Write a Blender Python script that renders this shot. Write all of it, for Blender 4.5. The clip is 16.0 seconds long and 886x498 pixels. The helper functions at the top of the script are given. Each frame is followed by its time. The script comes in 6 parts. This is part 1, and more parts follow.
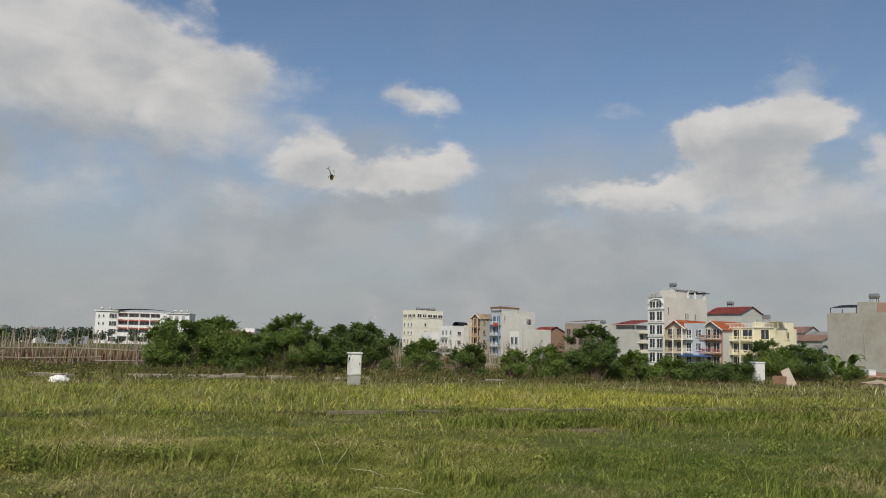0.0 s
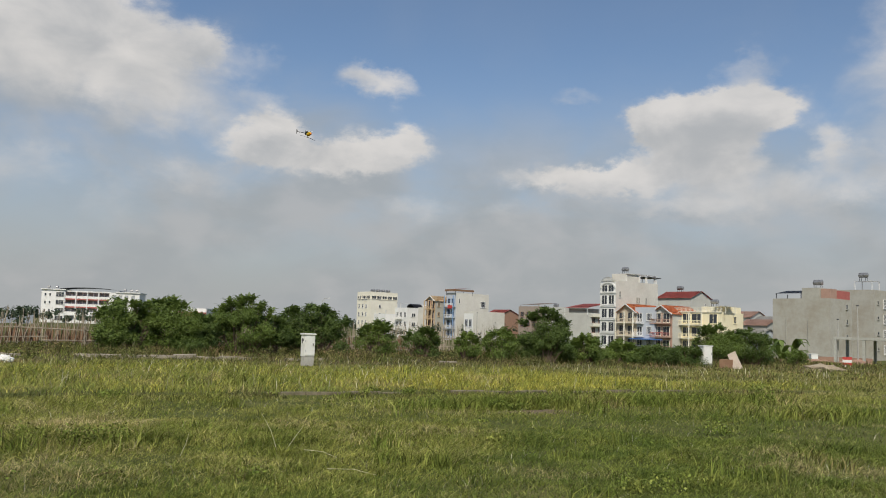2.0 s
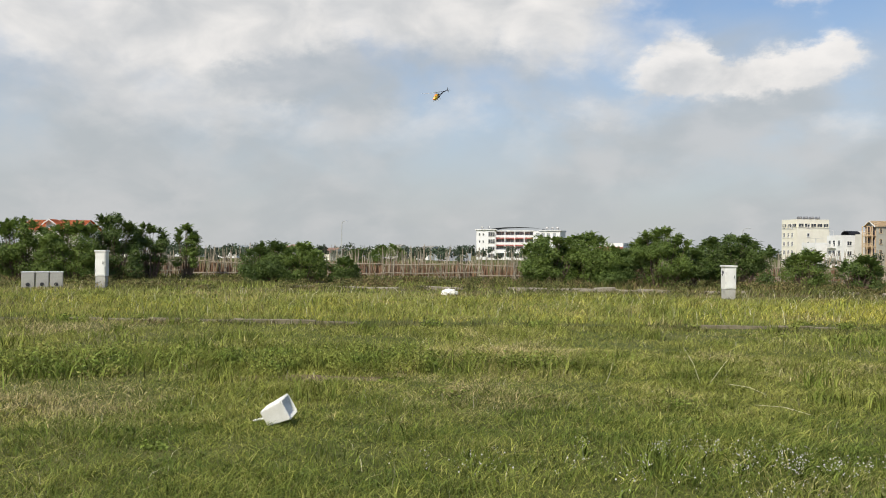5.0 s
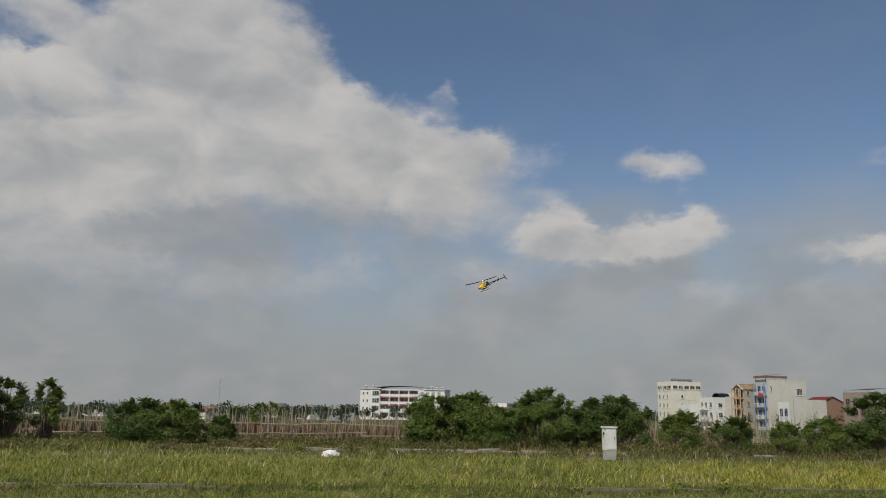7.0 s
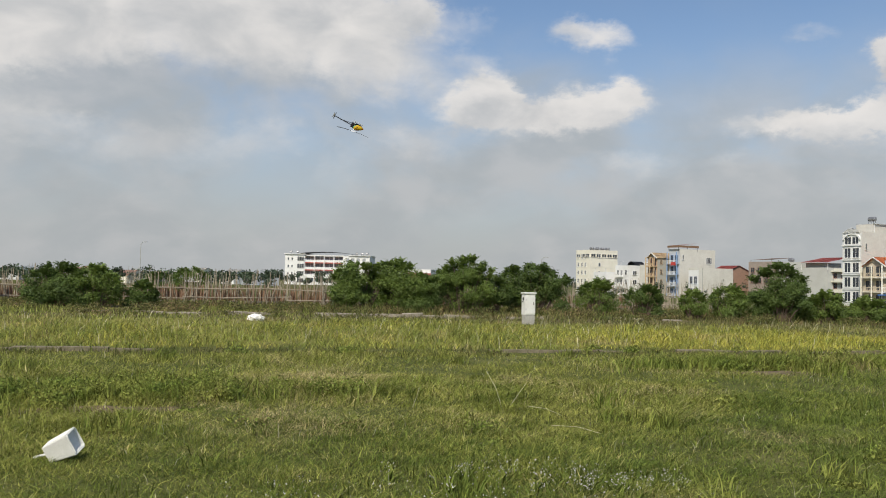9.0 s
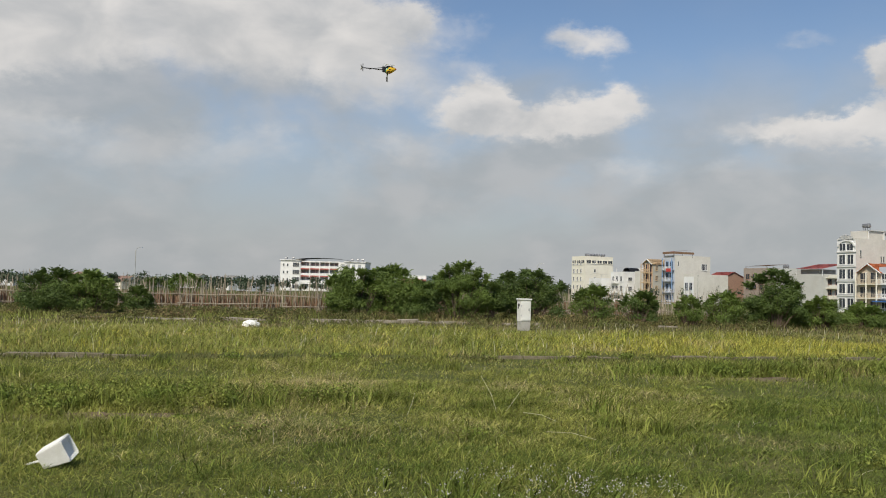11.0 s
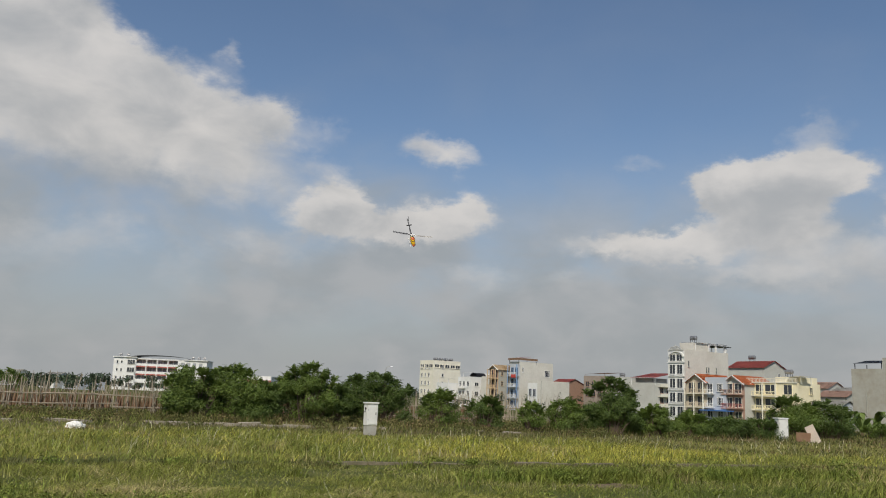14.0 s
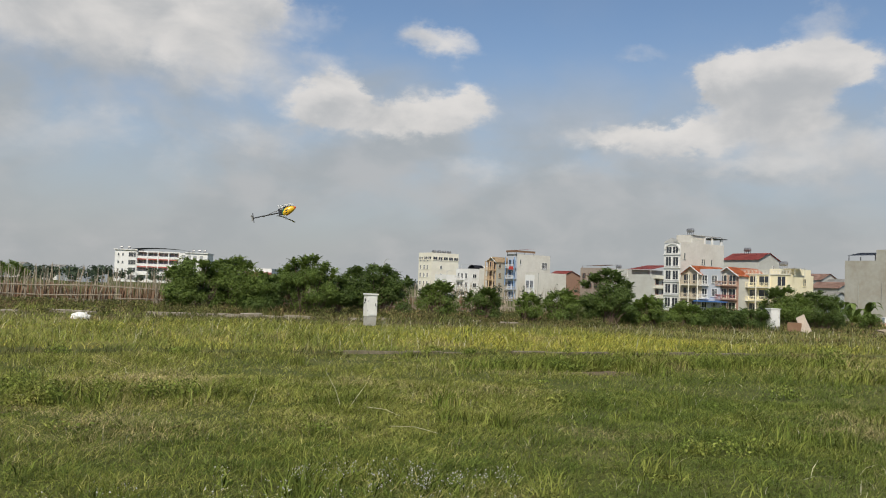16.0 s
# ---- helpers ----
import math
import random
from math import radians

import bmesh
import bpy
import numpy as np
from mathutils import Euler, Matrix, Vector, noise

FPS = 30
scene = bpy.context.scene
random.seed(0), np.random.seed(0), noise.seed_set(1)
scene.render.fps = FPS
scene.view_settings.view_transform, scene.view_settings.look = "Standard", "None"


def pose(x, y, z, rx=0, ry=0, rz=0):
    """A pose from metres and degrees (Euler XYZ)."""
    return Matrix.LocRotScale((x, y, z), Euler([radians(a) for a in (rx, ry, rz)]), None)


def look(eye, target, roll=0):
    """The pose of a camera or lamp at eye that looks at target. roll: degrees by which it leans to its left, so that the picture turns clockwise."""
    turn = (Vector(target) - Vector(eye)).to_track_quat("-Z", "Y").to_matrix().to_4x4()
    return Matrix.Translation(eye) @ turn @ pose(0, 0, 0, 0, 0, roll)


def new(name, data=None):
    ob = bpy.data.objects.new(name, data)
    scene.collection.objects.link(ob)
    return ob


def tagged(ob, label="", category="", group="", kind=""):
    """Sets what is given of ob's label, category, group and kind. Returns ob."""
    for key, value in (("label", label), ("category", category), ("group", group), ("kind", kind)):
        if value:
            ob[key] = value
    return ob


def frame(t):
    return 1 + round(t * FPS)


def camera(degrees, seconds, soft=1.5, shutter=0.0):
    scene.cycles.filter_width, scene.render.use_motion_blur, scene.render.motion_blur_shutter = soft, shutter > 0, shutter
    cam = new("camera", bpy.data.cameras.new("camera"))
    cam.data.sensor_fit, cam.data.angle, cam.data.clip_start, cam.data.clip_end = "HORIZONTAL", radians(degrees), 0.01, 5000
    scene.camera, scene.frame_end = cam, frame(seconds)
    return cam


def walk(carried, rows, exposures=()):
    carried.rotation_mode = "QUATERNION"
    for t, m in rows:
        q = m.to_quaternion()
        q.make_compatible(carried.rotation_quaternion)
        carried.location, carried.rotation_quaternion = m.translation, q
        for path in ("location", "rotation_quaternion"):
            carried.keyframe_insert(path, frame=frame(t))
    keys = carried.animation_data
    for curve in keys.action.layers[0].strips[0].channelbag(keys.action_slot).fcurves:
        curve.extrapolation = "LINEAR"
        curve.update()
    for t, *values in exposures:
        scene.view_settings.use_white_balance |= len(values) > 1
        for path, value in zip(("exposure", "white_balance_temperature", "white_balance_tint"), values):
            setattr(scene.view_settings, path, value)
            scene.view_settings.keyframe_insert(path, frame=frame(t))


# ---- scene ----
# ---- camera ----
def view(yaw, pitch, roll):
    """A standing viewer at eye height: yaw to the left, pitch up, lean."""
    return pose(0, 0, 1.7, 0, 0, yaw) @ pose(0, 0, 0, 90 + pitch) @ pose(0, 0, 0, 0, 0, -roll)


cam = camera(56.15, 16.0, 1.05, 0.04)
VIEWS = [
    (0, 3.63, 6.63, -1.54),
    (0.5, 4.18, 5.80, -2.01),
    (1, 2.77, 5.42, -2.16),
    (1.5, 0.00, 5.50, -2.00),
    (2, 0.50, 5.49, -1.95),
    (2.5, 7.26, 4.05, -2.13),
    (3, 19.84, 1.55, -1.41),
    (3.2, 25.02, 1.13, -0.55),
    (5.3, 28.45, 0.28, -0.59),
    (5.5, 27.86, 0.85, -0.66),
    (6, 27.15, 8.78, -0.78),
    (6.3, 26.75, 14.75, -0.65),
    (6.5, 26.1, 16.60, -0.60),
    (6.7, 24.40, 15.5, -0.62),
    (7, 20.71, 11.25, -0.98),
    (7.5, 15.41, 5.37, -0.63),
    (8, 15.17, 2.47, -0.88),
    (8.5, 15.44, 2.21, -1.25),
    (11, 15.10, 2.67, -1.34),
    (11.5, 13.83, 2.74, -1.36),
    (12, 11.72, 2.82, -1.34),
    (12.5, 8.69, 2.84, -1.49),
    (13, 5.58, 4.99, -2.04),
    (13.5, 5.10, 10.67, -2.28),
    (14, 5.03, 10.02, -2.35),
    (14.5, 4.87, 7.56, -2.37),
    (15, 4.74, 5.25, -2.39),
    (15.5, 4.59, 3.60, -2.36),
    (16, 4.62, 2.65, -2.27),
]
EXPOSURES = [(0.0, -0.30), (0.5, -0.30), (1.5, -0.22), (2.0, -0.2), (2.5, -0.22), (3.2, 0.1), (5.5, 0.2), (6.0, 0.05), (6.5, -0.38), (7.0, -0.56), (7.5, -0.42),
             (8.0, 0.0), (8.5, 0.0), (11.0, -0.1), (12.5, -0.08), (13.5, -0.27), (14.0, -0.31), (15.0, -0.3), (15.5, -0.2), (16.0, -0.12)]
walk(cam, [(t, view(a, b, c)) for t, a, b, c in VIEWS], EXPOSURES)

# ---- sky, clouds and sun ----
SUN_BEARING, SUN_HEIGHT = 187.0, 48.0   # degrees clockwise from straight ahead, degrees up


def math_node(nt, op, a, b=None, c=None, clamp=False):
    n = nt.nodes.new("ShaderNodeMath")
    n.operation, n.use_clamp = op, clamp
    for i, v in enumerate((a, b, c)):
        if v is None:
            continue
        if isinstance(v, (int, float)):
            n.inputs[i].default_value = v
        else:
            nt.links.new(v, n.inputs[i])
    return n.outputs[0]


def mix_color(nt, fac, a, b, blend="MIX"):
    n = nt.nodes.new("ShaderNodeMix")
    n.data_type, n.blend_type = "RGBA", blend
    for sock, v in ((n.inputs[0], fac), (n.inputs[6], a), (n.inputs[7], b)):
        if isinstance(v, (int, float)):
            sock.default_value = v
        elif isinstance(v, tuple):
            sock.default_value = (*v, 1)
        else:
            nt.links.new(v, sock)
    return n.outputs[2]


def smooth(nt, v, lo, hi, a=0.0, b=1.0):
    n = nt.nodes.new("ShaderNodeMapRange")
    n.interpolation_type = "SMOOTHSTEP"
    nt.links.new(v, n.inputs[0])
    for i, x in zip((1, 2, 3, 4), (lo, hi, a, b)):
        n.inputs[i].default_value = x
    return n.outputs[0]


def fbm(nt, vec, scale, detail=6.0, rough=0.55, distort=0.0):
    n = nt.nodes.new("ShaderNodeTexNoise")
    n.inputs["Scale"].default_value, n.inputs["Detail"].default_value = scale, detail
    n.inputs["Roughness"].default_value, n.inputs["Distortion"].default_value = rough, distort
    if vec is not None:
        nt.links.new(vec, n.inputs["Vector"])
    return n.outputs["Fac"]


# clouds as heaps of lobes: bearing, height, half-width, half-height (degrees), strength
MIDDLE_HEAPS = [
    (-13.7, 11.7, 1.9, 1.2, 1.00), (-12.4, 13.0, 1.5, 1.2, 0.90), (-11.0, 12.0, 1.8, 1.2, 0.70), (-7.5, 11.3, 2.4, 1.1, 0.90), (-5.1, 11.9, 2.5, 1.2, 0.90),
    (-2.9, 12.6, 1.2, 1.0, 0.65), (-7.0, 17.2, 1.5, 1.2, 0.50), (-4.7, 16.6, 1.9, 1.1, 0.60), (-12.9, 17.4, 1.8, 1.0, 0.30), (-13.3, 15.1, 2.0, 0.8, 0.25),
    (8.0, 16.1, 1.9, 0.7, 0.32), (-17.0, 9.2, 1.8, 0.6, 0.22), (-2.5, 8.2, 2.5, 0.9, 0.30), (3.5, 8.0, 2.2, 0.8, 0.25),
]
RIGHT_HEAPS = [
    (13.3, 14.5, 1.3, 0.8, 1.00), (16.3, 14.9, 2.4, 1.0, 1.00), (19.4, 15.0, 2.4, 1.0, 1.00), (21.5, 14.7, 1.2, 1.0, 0.80), (14.9, 13.0, 1.9, 1.1, 1.00),
    (17.3, 12.9, 2.4, 1.3, 0.90), (19.6, 13.1, 1.6, 0.9, 0.55), (16.6, 11.2, 2.8, 1.3, 0.85), (12.3, 10.4, 1.8, 0.9, 0.95), (9.7, 10.3, 1.9, 0.8, 0.90),
    (6.7, 10.6, 2.4, 0.6, 0.50), (14.5, 8.6, 1.8, 0.6, 0.45), (19.5, 17.2, 2.0, 1.4, 0.45), (24.6, 12.5, 1.0, 1.4, 0.50), (18.9, 8.8, 3.1, 1.4, 0.45), (24.0, 10.0, 3.0, 1.6, 0.30),
    (27.0, 10.5, 2.2, 1.6, 0.3), (30.0, 17.0, 4.0, 4.0, 0.45),
]
UPPER_BANK = [
    (-40.4, 24.2, 3.4, 2.3, 0.80), (-35.9, 24.8, 3.9, 2.7, 0.80), (-33.3, 22.5, 3.4, 2.3, 0.70), (-30.0, 20.5, 3.3, 2.2, 0.75), (-26.3, 19.2, 3.3, 1.9, 0.75),
    (-22.6, 18.0, 2.9, 1.8, 0.70), (-19.2, 17.7, 2.6, 1.4, 0.60), (-17.1, 18.2, 1.2, 1.1, 0.45), (-20.0, 13.6, 4.0, 1.6, 0.30), (-16.0, 15.6, 1.6, 1.4, 0.22), (-38.2, 20.1, 4.6, 2.7, 0.60), (-35.2, 16.4, 5.7, 2.3, 0.50),
    (-28.2, 15.7, 4.9, 1.9, 0.50), (-21.7, 15.2, 3.6, 1.6, 0.45), (-20.7, 22.3, 0.9, 0.8, 0.45), (-30.0, 25.0, 1.6, 0.9, 0.3),
]
LOW_BANK = [
    (-41.6, 16.4, 4.5, 2.3, 0.65), (-48.5, 20.5, 2.5, 1.6, 0.90), (-46.8, 20.0, 1.7, 1.2, 0.60), (-44.1, 17.6, 2.2, 1.3, 0.85), (-48.0, 15.9, 2.4, 1.3, 0.90),
    (-47.7, 13.5, 3.6, 1.9, 0.70), (-43.1, 13.7, 3.6, 1.9, 0.50), (-48.6, 24.6, 2.4, 1.3, 0.55), (-44.8, 23.0, 2.2, 1.5, 0.55), (-46.0, 9.5, 4.7, 1.9, 0.45), (-27.1, 9.2, 3.6, 1.4, 0.30),
    (-19.3, 9.9, 2.0, 0.9, 0.30), (-35.5, 8.4, 4.7, 1.6, 0.22), (-52.5, 27.0, 3.0, 2.4, 0.5), (-54.0, 14.5, 4.5, 3.0, 0.50), (-58.0, 20.0, 5.0, 6.0, 0.5),
]
BLUE_GAPS = [
    (1.0, 20.0, 12.0, 5.0, -0.30), (-10.0, 30.0, 13.0, 7.0, -0.40), (26.0, 27.0, 16.0, 5.0, -0.25), (-38.3, 11.6, 5.2, 1.3, -0.30), (-48.6, 22.3, 1.0, 0.4, -0.25),
    (-46.2, 18.4, 2.0, 0.6, -0.35), (-25.5, 25.5, 3.0, 2.6, -0.45), (-21.5, 24.5, 2.6, 1.7, -0.30), (8.0, 13.6, 3.4, 1.6, -0.22), (-9.3, 13.5, 1.0, 0.9, -0.40), (11.2, 12.9, 1.6, 0.9, -0.30), (21.6, 12.7, 1.0, 0.8, -0.30),
]
CLOUDS = MIDDLE_HEAPS + RIGHT_HEAPS + UPPER_BANK + LOW_BANK + BLUE_GAPS


def make_sky():
    world = bpy.data.worlds.new("sky")
    scene.world = world
    world.use_nodes = True
    nt = world.node_tree
    nt.nodes.clear()
    sky = nt.nodes.new("ShaderNodeTexSky")
    sky.sky_type, sky.sun_disc = "NISHITA", False
    sky.sun_elevation, sky.sun_rotation = radians(SUN_HEIGHT), radians(SUN_BEARING)
    sky.air_density, sky.dust_density, sky.ozone_density = 1.0, 0.5, 2.5
    co = nt.nodes.new("ShaderNodeTexCoord").outputs["Generated"]
    sep = nt.nodes.new("ShaderNodeSeparateXYZ")
    nt.links.new(co, sep.inputs[0])
    x, y, z = sep.outputs
    az = math_node(nt, "MULTIPLY", math_node(nt, "ARCTAN2", x, y), 57.2958)
    el = math_node(nt, "MULTIPLY", math_node(nt, "ARCSINE", z), 57.2958)
    # billows: one noise bends the cloud outlines, one breaks them up
    squash = nt.nodes.new("ShaderNodeVectorMath")
    squash.operation = "MULTIPLY"
    nt.links.new(co, squash.inputs[0])
    squash.inputs[1].default_value = (1, 1, 1.7)
    p = squash.outputs[0]
    warp_a = math_node(nt, "MULTIPLY_ADD", fbm(nt, p, 26.0, 7.0, 0.62), 3.4, -1.7)
    warp_b = math_node(nt, "MULTIPLY_ADD", fbm(nt, p, 29.0, 7.0, 0.62), 2.6, -1.3)
    az2, el2 = math_node(nt, "ADD", az, warp_a), math_node(nt, "ADD", el, warp_b)

    def banks(del_el, lobes):
        total = None
        for a, e, sa, se, k in lobes:
            u = math_node(nt, "MULTIPLY_ADD", az2, 1 / sa, -a / sa)
            v = math_node(nt, "MULTIPLY_ADD", el2, 1 / se, (del_el - e) / se)
            r = math_node(nt, "MULTIPLY_ADD", u, u, math_node(nt, "MULTIPLY", v, v))
            g = math_node(nt, "MULTIPLY", math_node(nt, "POWER", 2.718, math_node(nt, "MULTIPLY", r, -0.8)), k)
            total = g if total is None else math_node(nt, "ADD", total, g)
        return total

    fine = fbm(nt, p, 14.0, 7.0, 0.5, 0.3)
    broad = fbm(nt, p, 3.0, 4.0, 0.5)
    veil = math_node(nt, "ADD", math_node(nt, "MULTIPLY_ADD", fine, 0.8, -0.40), math_node(nt, "MULTIPLY_ADD", broad, 0.3, -0.15))
    body = math_node(nt, "ADD", banks(0.0, CLOUDS), veil)
    thick = smooth(nt, body, 0.02, 0.70)
    # sun comes from above: what has more cloud over it is greyer
    puffs = fbm(nt, p, 12.0, 6.0, 0.5, 0.3)
    above = math_node(nt, "ADD", math_node(nt, "MULTIPLY", banks(1.3, [c for c in CLOUDS if c[4] > 0.42]), 0.34), math_node(nt, "MULTIPLY_ADD", puffs, 2.2, -1.1))
    shade = smooth(nt, above, -0.40, 0.95)
    lit = mix_color(nt, shade, (0.82, 0.79, 0.76), (0.50, 0.515, 0.53))
    haze = smooth(nt, el, 0.0, 19.0, 0.97, 0.0)
    haze_color = mix_color(nt, smooth(nt, el, 0.0, 14.0), (0.43, 0.445, 0.45), (0.405, 0.44, 0.475))
    air = nt.nodes.new("ShaderNodeBackground")
    nt.links.new(sky.outputs[0], air.inputs[0])
    air.inputs[1].default_value = 0.118
    mist = nt.nodes.new("ShaderNodeBackground")
    nt.links.new(haze_color, mist.inputs[0])
    mist.inputs[1].default_value = 1.0
    white = nt.nodes.new("ShaderNodeBackground")
    nt.links.new(lit, white.inputs[0])
    m1, m2 = nt.nodes.new("ShaderNodeMixShader"), nt.nodes.new("ShaderNodeMixShader")
    nt.links.new(haze, m1.inputs[0])
    nt.links.new(air.outputs[0], m1.inputs[1])
    nt.links.new(mist.outputs[0], m1.inputs[2])
    fade = math_node(nt, "MULTIPLY", thick, smooth(nt, el, 2.0, 11.0, 0.1, 0.95))
    nt.links.new(fade, m2.inputs[0])
    nt.links.new(white.outputs[0], m2.inputs[2])
    # thin broken veil below the heaped clouds
    thin = nt.nodes.new("ShaderNodeBackground")
    nt.links.new(mix_color(nt, smooth(nt, puffs, 0.35, 0.68), (0.418, 0.442, 0.456), (0.505, 0.512, 0.518)), thin.inputs[0])
    west = smooth(nt, az, -22.0, 0.0, 6.0, 0.0)
    low = smooth(nt, math_node(nt, "SUBTRACT", el, west), 9.0, 17.0, 0.85, 0.06)
    wisps = smooth(nt, math_node(nt, "ADD", fbm(nt, p, 5.0, 6.0, 0.5, 0.3), math_node(nt, "MULTIPLY", low, 0.16)), 0.42, 0.72)
    m3 = nt.nodes.new("ShaderNodeMixShader")
    nt.links.new(math_node(nt, "MULTIPLY", wisps, low), m3.inputs[0])
    nt.links.new(m1.outputs[0], m3.inputs[1])
    nt.links.new(thin.outputs[0], m3.inputs[2])
    nt.links.new(m3.outputs[0], m2.inputs[1])
    out = nt.nodes.new("ShaderNodeOutputWorld")
    nt.links.new(m2.outputs[0], out.inputs[0])


make_sky()
lamp = bpy.data.lights.new("sun", "SUN")
lamp.energy, lamp.angle, lamp.color = 4.6, radians(0.6), (1.0, 0.93, 0.80)
b, e = radians(SUN_BEARING), radians(SUN_HEIGHT)
sun = new("sun", lamp)
sun.matrix_world = look((60 * math.sin(b) * math.cos(e), 60 * math.cos(b) * math.cos(e), 60 * math.sin(e)), (0, 0, 0))

# ---- materials ----
def material(name, color, rough=0.7, second=None, scale=6.0, amount=0.5, grain=60.0, grain_amount=0.12, bump=0.0, metal=0.0, spec=0.4, island=0.0, trans=0.0):
    """A surface of two colours mixed by broad noise, with fine grain and relief; island varies pieces."""
    m = bpy.data.materials.new(name)
    m.use_nodes = True
    nt = m.node_tree
    bs = nt.nodes["Principled BSDF"]
    co = nt.nodes.new("ShaderNodeTexCoord").outputs["Object"]
    broad = fbm(nt, co, scale, 5.0, 0.6)
    fine = fbm(nt, co, grain, 3.0, 0.6)
    second = second or tuple(c * 0.72 for c in color)
    col = mix_color(nt, smooth(nt, broad, 0.35, 0.7, 0.0, amount), color, second)
    g = smooth(nt, fine, 0.25, 0.75, 1 - grain_amount, 1 + grain_amount)
    if island:
        r = nt.nodes.new("ShaderNodeNewGeometry").outputs["Random Per Island"]
        g = math_node(nt, "MULTIPLY", g, math_node(nt, "MULTIPLY_ADD", r, 2 * island, 1 - island))
    hsv = nt.nodes.new("ShaderNodeHueSaturation")
    nt.links.new(g, hsv.inputs["Value"])
    nt.links.new(col, hsv.inputs["Color"])
    nt.links.new(hsv.outputs[0], bs.inputs["Base Color"])
    bs.inputs["Roughness"].default_value, bs.inputs["Metallic"].default_value = rough, metal
    bs.inputs["Specular IOR Level"].default_value = spec
    if bump:
        bn = nt.nodes.new("ShaderNodeBump")
        bn.inputs["Strength"].default_value, bn.inputs["Distance"].default_value = bump, 0.02
        nt.links.new(fine, bn.inputs["Height"])
        nt.links.new(bn.outputs[0], bs.inputs["Normal"])
    if trans:
        t = nt.nodes.new("ShaderNodeBsdfTranslucent")
        nt.links.new(hsv.outputs[0], t.inputs[0])
        mx = nt.nodes.new("ShaderNodeMixShader")
        mx.inputs[0].default_value = trans
        nt.links.new(bs.outputs[0], mx.inputs[1])
        nt.links.new(t.outputs[0], mx.inputs[2])
        nt.links.new(mx.outputs[0], nt.nodes["Material Output"].inputs[0])
    return m


WHITE = material("white_paint", (0.76, 0.76, 0.74), 0.6, (0.60, 0.58, 0.54), 0.35, 0.5, 8.0, 0.05)
CREAM = material("cream_render", (0.78, 0.745, 0.63), 0.7, (0.66, 0.62, 0.51), 0.35, 0.5, 8.0, 0.05)
YELLOW = material("yellow_render", (0.86, 0.79, 0.57), 0.7, (0.72, 0.62, 0.38), 0.4, 0.5, 8.0, 0.05)
OCHRE = material("ochre_render", (0.56, 0.42, 0.26), 0.7, (0.46, 0.33, 0.2), 0.4, 0.5, 8.0, 0.05)
BLUE = material("blue_render", (0.20, 0.31, 0.50), 0.6, (0.25, 0.38, 0.55), 0.5, 0.5, 8.0, 0.05)
PALE_BLUE = material("pale_blue_render", (0.50, 0.53, 0.58), 0.7, None, 0.5, 0.4, 8.0, 0.05)
GREY = material("cement_render", (0.40, 0.40, 0.36), 0.85, (0.30, 0.29, 0.25), 0.25, 0.7, 5.0, 0.08, 0.2)
PALE_GREY = material("pale_cement_render", (0.52, 0.52, 0.48), 0.85, (0.42, 0.41, 0.37), 0.25, 0.6, 5.0, 0.08, 0.2)
BEIGE = material("stained_cement_render", (0.40, 0.39, 0.345), 0.9, (0.31, 0.28, 0.22), 0.22, 0.8, 1.4, 0.06)
BRICK = material("brick", (0.33, 0.20, 0.14), 0.9, (0.26, 0.17, 0.13), 1.5, 0.6, 20.0, 0.15, 0.3)
TAN = material("tan_render", (0.56, 0.49, 0.38), 0.75, (0.44, 0.37, 0.28), 0.5, 0.6, 9.0, 0.07)
# greyer than WHITE: stained walls, and weaker light painted into side walls
OFF_WHITE = material("weathered_shaded_white", (0.63, 0.61, 0.55), 0.8, (0.52, 0.49, 0.43), 0.18, 0.7, 1.8, 0.05)
BARE_BRICK = material("grey_brown_block", (0.35, 0.29, 0.24), 0.9, (0.27, 0.22, 0.18), 0.6, 0.6, 10.0, 0.1)
TANK = material("dull_tank_steel", (0.34, 0.34, 0.34), 0.45, (0.16, 0.15, 0.14), 1.2, 0.7, 20.0, 0.1, metal=0.6)
# pale grey panes stand in for the school's soft grey openings
PALE_PANE = material("pale_grey_pane", (0.30, 0.32, 0.34), 0.3, (0.42, 0.43, 0.43), 0.6, 0.7, 6.0, 0.1)
PINK = material("pink_brown_render", (0.42, 0.27, 0.21), 0.8, None, 0.6, 0.5, 10.0, 0.08)
RED_ROOF = material("red_roof", (0.38, 0.09, 0.07), 0.6, (0.28, 0.07, 0.06), 0.8, 0.6, 12.0, 0.1)
ORANGE_ROOF = material("orange_tiles", (0.58, 0.17, 0.06), 0.7, (0.42, 0.12, 0.05), 1.2, 0.6, 14.0, 0.12)
DARK = material("dark_metal", (0.035, 0.035, 0.04), 0.45, None, 3.0, 0.4, 30.0, 0.1)
GLASS = material("window_glass", (0.035, 0.04, 0.05), 0.08, (0.06, 0.07, 0.08), 0.7, 0.6, 10.0, 0.05, spec=0.6)
STEEL = material("steel", (0.55, 0.56, 0.58), 0.5, None, 4.0, 0.3, 30.0, 0.06, metal=0.9)
RED = material("red_paint", (0.50, 0.06, 0.05), 0.5, None, 1.0, 0.4, 12.0, 0.08)
FADED_RED = material("faded_red_paint", (0.42, 0.13, 0.11), 0.7, None, 1.0, 0.4, 12.0, 0.08)
TARP = material("blue_tarpaulin", (0.06, 0.16, 0.42), 0.5, (0.10, 0.22, 0.48), 1.0, 0.6, 12.0, 0.1)
CABINET = material("white_cabinet_paint", (0.74, 0.74, 0.71), 0.55, (0.60, 0.59, 0.55), 2.5, 0.55, 40.0, 0.05)
